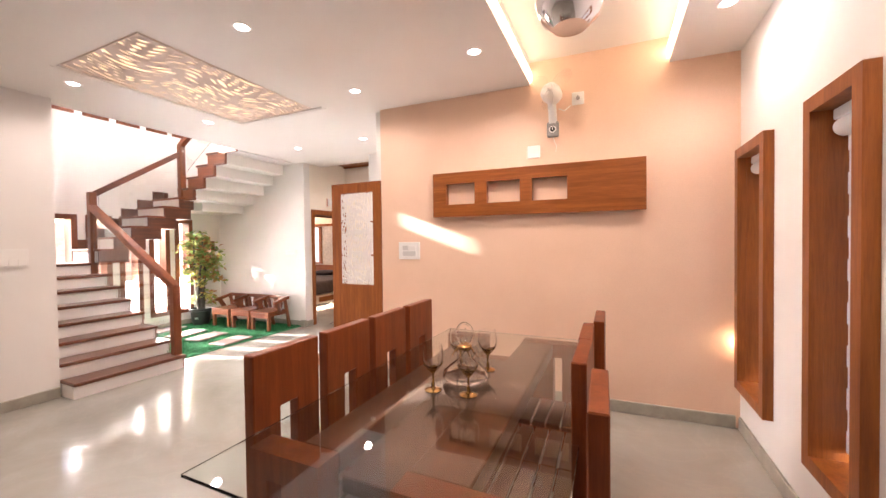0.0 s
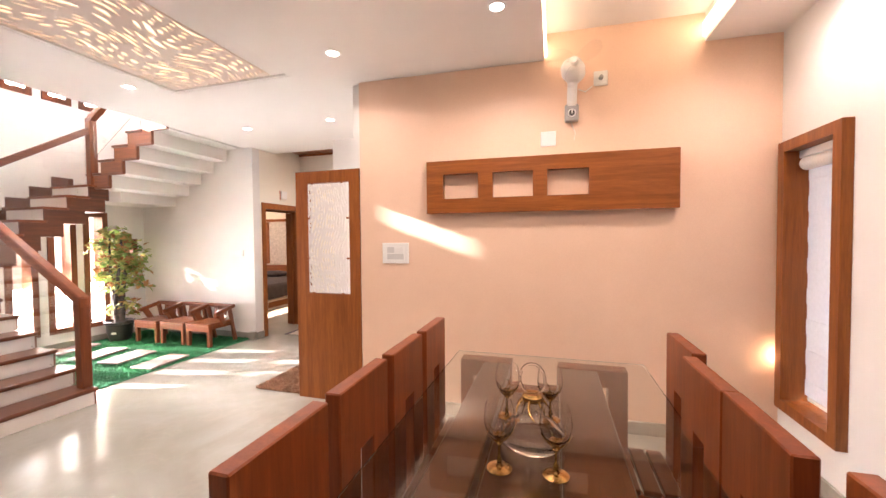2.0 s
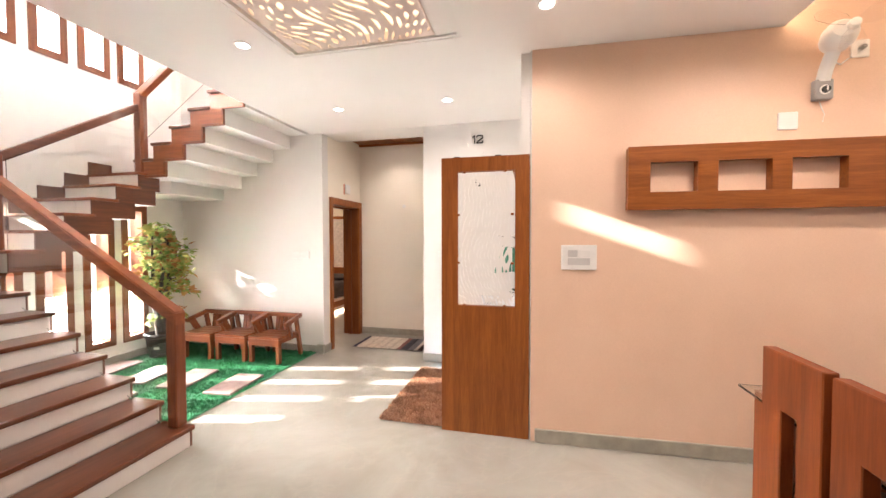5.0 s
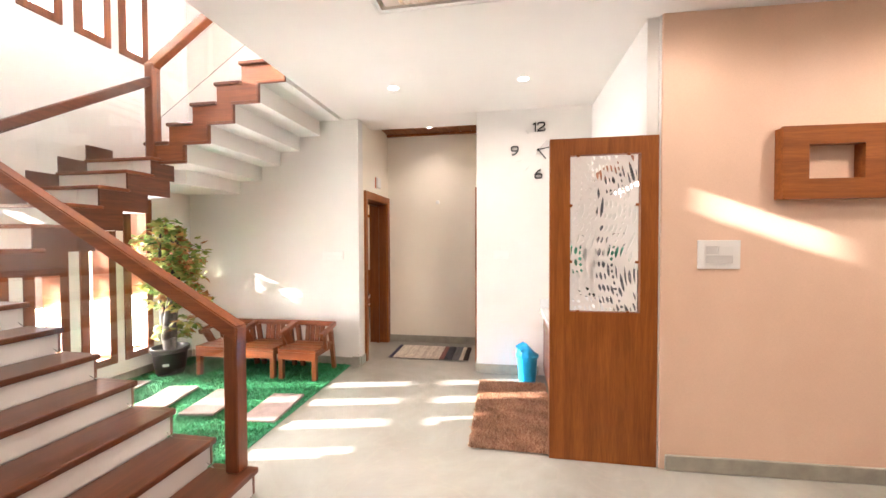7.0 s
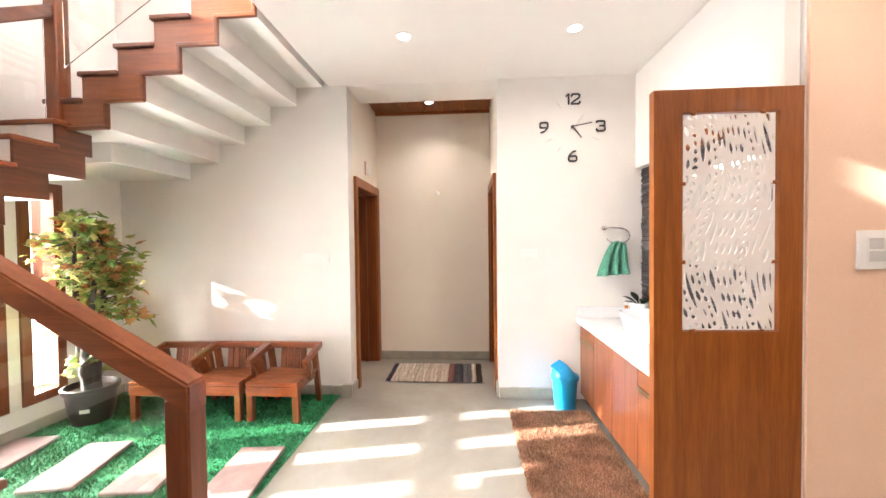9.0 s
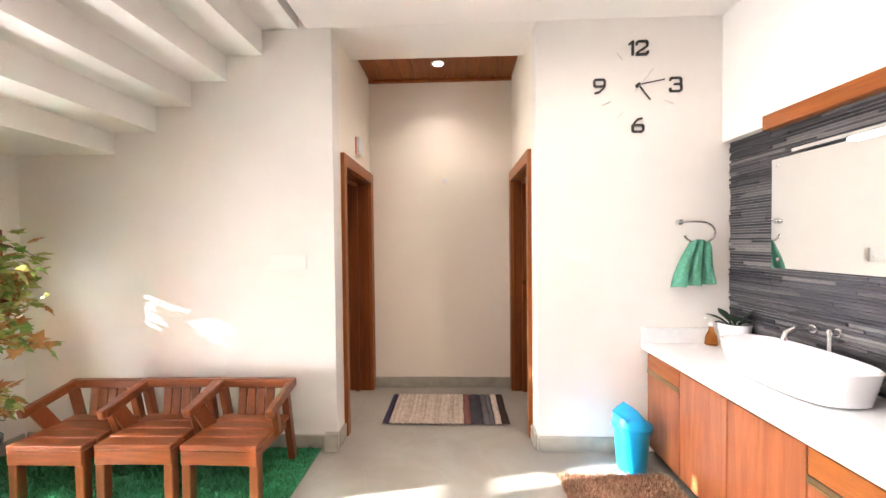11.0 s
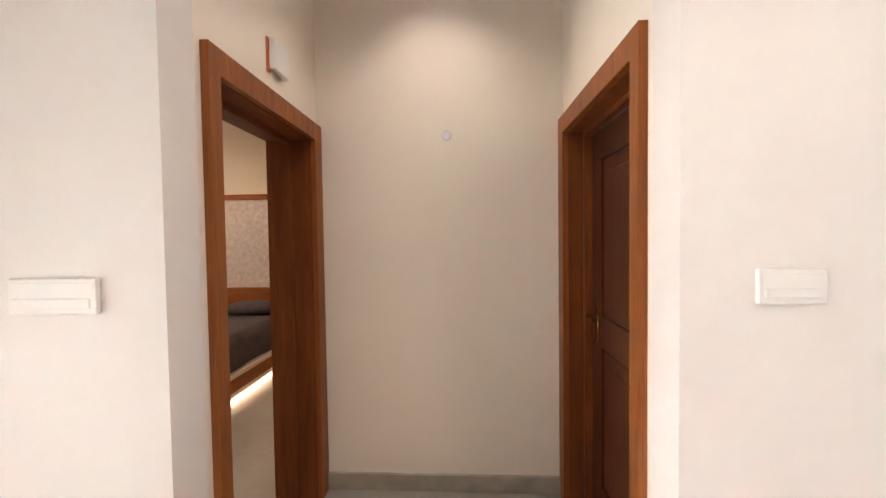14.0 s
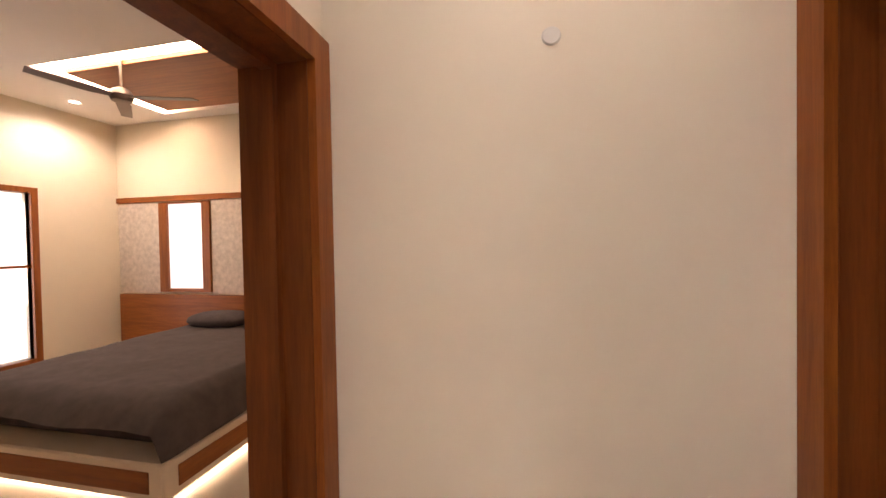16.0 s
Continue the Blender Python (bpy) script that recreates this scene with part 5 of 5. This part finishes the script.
door_frame("door_1", -5.195, -4.949, -4.949, "open doorway to the bedroom with a teak frame")
d2 = door_frame("door_2", -3.571, -3.38, -3.571, "closed panelled wooden door in a teak frame")
leaf = part("door_leaf", slab("x", -3.455, -3.42, 0.092, 0.823, 0.006, 1.963, [(0.215, 0.70, 1.05, 1.82), (0.215, 0.70, 0.2, 0.9)]), M_door, d2, "dark panelled door leaf")
for z0, z1 in ((1.05, 1.82), (0.2, 0.9)):
    part("raised_panel", boxed(-3.448, -3.428, 0.216, 0.699, z0 + 0.001, z1 - 0.001, r=0.012), M_door, leaf)
    part("panel_field", boxed(-3.453, -3.447, 0.285, 0.63, z0 + 0.07, z1 - 0.07, r=0.003), M_door, leaf)
part("lock_plate", boxed(-3.462, -3.455, 0.73, 0.77, 0.92, 1.12, r=0.003), M_brass, leaf, "brass lock plate")
smooth(part("handle", tube([(-3.462, 0.75, 1.05), (-3.50, 0.75, 1.05), (-3.51, 0.73, 1.05), (-3.51, 0.65, 1.045)], 0.010, 10), M_brass, leaf, "brass lever handle"))

chime = thing("door_chime", pose(-4.95, 5.74, 2.18), "small white door chime box with an orange edge", "switch")
part("box", boxed(0.011, 0.035, 0, 0.14, 0, 0.13, r=0.004), M_trim_white, chime)
part("edge", boxed(0.0, 0.010, -0.006, 0.02, -0.012, 0.134, r=0.002), plain("orange_edge", (0.7, 0.2, 0.1), 0.4), chime, "orange-red strip")
hook = thing("wall_hook", pose(-4.21, 6.275, 2.02), "small clear wall hook on the end wall", "hook")
smooth(part("disc", moved(lathe([(0, 0), (0.028, 0), (0.024, 0.006), (0, 0.008)], 24), pose(0, 0, 0, 90, 0, 0)), M_trim_white, hook))

mat_ = thing("striped_mat", pose(-4.71, 5.50, 0), "woven cream and dark striped floor mat", "mat")
NAVY, CREAM, MAUVE, DARK, GREY, BROWN = (0.02, 0.018, 0.05), (0.62, 0.54, 0.45), (0.22, 0.09, 0.075), (0.045, 0.045, 0.055), (0.15, 0.14, 0.15), (0.03, 0.015, 0.01)
PALE = (0.53, 0.45, 0.37)
stripes = [(NAVY, 0.05)] + [(CREAM if k % 3 else PALE, 0.0395) for k in range(15)] + [(MAUVE, 0.06), (DARK, 0.10), (GREY, 0.05), (GREY, 0.04), (CREAM, 0.05), (BROWN, 0.06)]
weave = {c: plain("woven_yarn", c, 0.95, vary=0.2, scale=30, bump_s=0.5, fine=260) for c, _ in stripes}
x = 0.0
rg = random.Random(5)
for c, w in stripes:
    bm = bmesh.new()
    n = 26
    lo, hi = [], []
    for i in range(n + 1):
        y = 0.56 * i / n
        wob = 0.006 * noise.noise(Vector((x * 3, y * 9, 1)))
        wob2 = 0.006 * noise.noise(Vector(((x + w) * 3, y * 9, 1)))
        lo.append((x + wob, y))
        hi.append((x + w + wob2, y))
    rows_ = []
    for (xa, y), (xb, _) in zip(lo, hi):
        zt = 0.010 + 0.004 * rg.random()
        rows_.append([bm.verts.new(p) for p in ((xa, y, 0.001), (xa + 0.004, y, zt), ((xa + xb) / 2, y, zt + 0.004), (xb - 0.004, y, zt), (xb, y, 0.001))])
    for a, b in zip(rows_, rows_[1:]):
        for i in range(4):
            bm.faces.new((a[i], a[i + 1], b[i + 1], b[i]))
    smooth(part("stripe", bm, weave[c], mat_), 70)
    x += w

# ---- bedroom through the doorway ----
BX0, BX1, BY0, BY1, BC = -9.45, -5.185, 5.30, 9.0, 3.0
M_bed_wall = plain("cream_bedroom_paint", (0.74, 0.66, 0.52), 0.65, vary=0.03, scale=1.5)
HW = (-8.66, -8.14, 0.90, 1.96)
solo("wall_bedroom_north", slab("y", BY1, BY1 + 0.2, BX0 - 0.15, -4.95, 0, 3.16, [HW]), M_bed_wall, "cream bedroom wall with a wooden rail", "wall", kind="structure")
LW = (7.30, 8.10, 0.25, 2.02)
solo("wall_bedroom_west", slab("x", BX0 - 0.15, BX0, WB + 0.14, BY1, 0, 3.16, [LW]), M_bed_wall, "cream bedroom wall with a tall window", "wall", kind="structure")
solo("wall_bedroom_south", boxed(BX0, -7.4, WB, BY0, 0, 3.16), M_bed_wall, "cream bedroom wall", "wall", kind="structure")
solo("wall_bedroom_lining", boxed(-7.4, BX1, WB + 0.141, WB + 0.16, 0, 3.16), M_bed_wall, "cream bedroom wall", "wall", kind="structure")
solo("wall_bedroom_east", boxed(-5.185, -4.95, 6.551, BY1, 0, 3.16), M_bed_wall, "cream bedroom wall", "wall", kind="structure")
CX0, CX1, CY0, CY1 = -8.45, -5.6, 7.55, 8.8
solo("ceiling_bedroom", slab("z", BC, BC + 0.15, BX0, -4.95, WB + 0.16, BY1, [(CX0, CX1, CY0, CY1)]), M_ceil, "white bedroom ceiling with a lit wooden tray", "ceiling", kind="structure")
solo("ceiling_bedroom_tray", boxed(CX0 - 0.02, CX1 + 0.02, CY0 - 0.02, CY1 + 0.02, BC + 0.151, BC + 0.18), M_ceil, "raised tray above the wooden panel", "ceiling", kind="structure")
solo("ceiling_bedroom_panel", boxed(CX0 + 0.16, CX1 - 0.16, CY0 + 0.16, CY1 - 0.10, BC - 0.01, BC + 0.05, r=0.004), M_teak_x, "dark wooden ceiling panel", "ceiling", kind="structure")
bl = thing("tray_light", pose(0, 0, 0), "bright warm light slots round the wooden ceiling panel", "light")
part("light_slot", boxed(CX0 + 0.02, CX1 - 0.02, CY0 + 0.01, CY0 + 0.155, BC + 0.03, BC + 0.04), M_led, bl)
part("light_slot", boxed(CX0 + 0.01, CX0 + 0.155, CY0 + 0.16, CY1 - 0.02, BC + 0.03, BC + 0.04), M_led, bl)
downlight(-9.0, 8.25, BC)
spot_lamp("downlight_lamp", (-9.0, 8.25, BC - 0.03), 10, WARM)

hwin = thing("window_headboard", pose(HW[0], BY1, HW[2]), "narrow bedroom window with a translucent blind", "window", kind="structure")
a, b = HW[1] - HW[0], HW[3] - HW[2]
part("window_frame", slab("y", -0.03, 0.06, -0.12, a + 0.11, -0.04, b + 0.02, [(0.0, a, 0.0, b)]), M_teak, hwin)
# the blind's own emission replaces daylight from behind
part("blind_sheet", boxed(0.002, a - 0.002, 0.0, 0.005, 0.002, b - 0.002), glow("self_lit_blind", (0.95, 0.91, 0.90), 0.16), hwin, "white blind glowing in place of daylight")
lwin = thing("window_bedroom", pose(BX0, LW[0], LW[2]), "tall teak bedroom window with white blind", "window", kind="structure")
a, b = LW[1] - LW[0], LW[3] - LW[2]
part("window_frame", slab("x", -0.06, 0.03, -0.06, a + 0.06, -0.06, b + 0.06, [(0.0, a, 0.0, b)]), M_teak, lwin)
part("mullion", boxed(-0.04, 0.0, 0, a, b * 0.55, b * 0.55 + 0.03), M_teak, lwin)
# again emission in the fabric instead of light through the window
part("blind_sheet", boxed(-0.09, -0.085, 0.01, a - 0.01, 0.01, b - 0.01), glow("self_lit_window_blind", (0.95, 0.93, 0.95), 0.372), lwin, "white blind glowing in place of daylight")
solo("trim_rail", boxed(BX0, BX1, BY1 - 0.025, BY1 - 0.001, 1.99, 2.06, r=0.003), M_teak_x, "teak picture rail above the headboard panels", "trim", kind="structure")
solo("trim_wallpaper", joined(boxed(BX0 + 0.01, HW[0] - 0.13, BY1 - 0.008, BY1 - 0.001, 0.84, 1.988), boxed(HW[1] + 0.12, BX1 - 0.01, BY1 - 0.008, BY1 - 0.001, 0.84, 1.988)), M_paper, "pale patterned wallpaper panels", "trim", kind="structure")

bed = thing("bed", pose(-7.08, 6.69, 0), "platform bed with dark bedding, lit from beneath", "bed")
part("plinth", boxed(-0.75, 0.75, 0.2, 2.1, 0.0, 0.07), M_black, bed)
part("light_strip", joined(boxed(-0.80, 0.80, 0.17, 0.185, 0.045, 0.065), boxed(0.775, 0.79, 0.2, 2.1, 0.045, 0.065)), M_led, bed, "glowing strip under the platform")
part("platform", boxed(-0.93, 0.93, 0.0, 2.2, 0.075, 0.28, r=0.01), M_cream, bed, "cream platform with wooden insets")
part("inset", boxed(-0.84, 0.84, -0.006, 0.002, 0.12, 0.235), M_teak_x, bed)
part("inset", boxed(0.928, 0.936, 0.09, 2.1, 0.12, 0.235), M_teak_y, bed)
quilt = bmesh.new()
nu, nv = 30, 36
g = []
for j in range(nv + 1):
    row = []
    for i in range(nu + 1):
        u, v = i / nu * 2 - 1, j / nv
        edge = max(abs(u) - 0.86, 0.10 - v, 0) / 0.14
        z = 0.57 - 0.27 * min(1, edge) ** 2.0 + 0.012 * noise.noise(Vector((u * 3, v * 5, 2))) + 0.008 * noise.noise(Vector((u * 9, v * 12, 5)))
        out = 0.02 * min(1, edge) * math.sin(9 * v + 7 * u)
        row.append(quilt.verts.new((u * (0.925 + out), 0.0 + v * 2.03 - out * (v < 0.1), z)))
    g.append(row)
for j in range(nv):
    for i in range(nu):
        quilt.faces.new((g[j][i], g[j][i + 1], g[j + 1][i + 1], g[j + 1][i]))
mat_bed = part("mattress", boxed(-0.80, 0.80, 0.16, 2.1, 0.281, 0.50, r=0.03, seg=2), M_bedding, bed)
smooth(part("quilt", quilt, M_bedding, bed, "dark brown quilt hanging over the edges"), 80)
part("headboard", boxed(-2.3, 1.9, 2.24, 2.30, 0.0, 0.83, r=0.006), M_teak_x, bed, "wide wooden headboard")
for px in (-0.45, 0.4):
    pb = bmesh.new()
    bmesh.ops.create_uvsphere(pb, u_segments=20, v_segments=12, radius=1.0)
    for v in pb.verts:
        c = v.co
        v.co = Vector((px + 0.34 * math.copysign(abs(c.x) ** 0.6, c.x), 1.90 + 0.22 * math.copysign(abs(c.y) ** 0.6, c.y), 0.63 + 0.075 * c.z + 0.01 * noise.noise(c * 3)))
    smooth(solo("pillow", pb, M_bedding, "dark grey-brown pillow at the head of the bed", "pillow", pose(-7.08, 6.69, 0), "bed pillows"), 90)
fan2 = thing("ceiling_fan", pose(-7.65, 7.70, 2.72), "dark ceiling fan at rest below the lit tray", "fan")
M_fan = plain("dark_fan_metal", (0.12, 0.09, 0.075), 0.4, 0.3)
part("rod", tube([(0, 0, 0.05), (0, 0, 0.34)], 0.012), M_fan, fan2)
smooth(part("motor", lathe([(0, -0.05), (0.07, -0.045), (0.09, 0.0), (0.07, 0.045), (0.03, 0.07), (0, 0.07)], 28), M_fan, fan2))
for k in range(3):
    part("blade", moved(prism([(0.08, -0.03), (0.2, -0.06), (0.58, -0.055), (0.6, 0.03), (0.2, 0.05), (0.08, 0.03)], "z", -0.004, 0.004), pose(0, 0, -0.01, 0, 0, 20 + 120 * k) @ pose(0, 0, 0, 8, 0, 0)), M_fan, fan2)
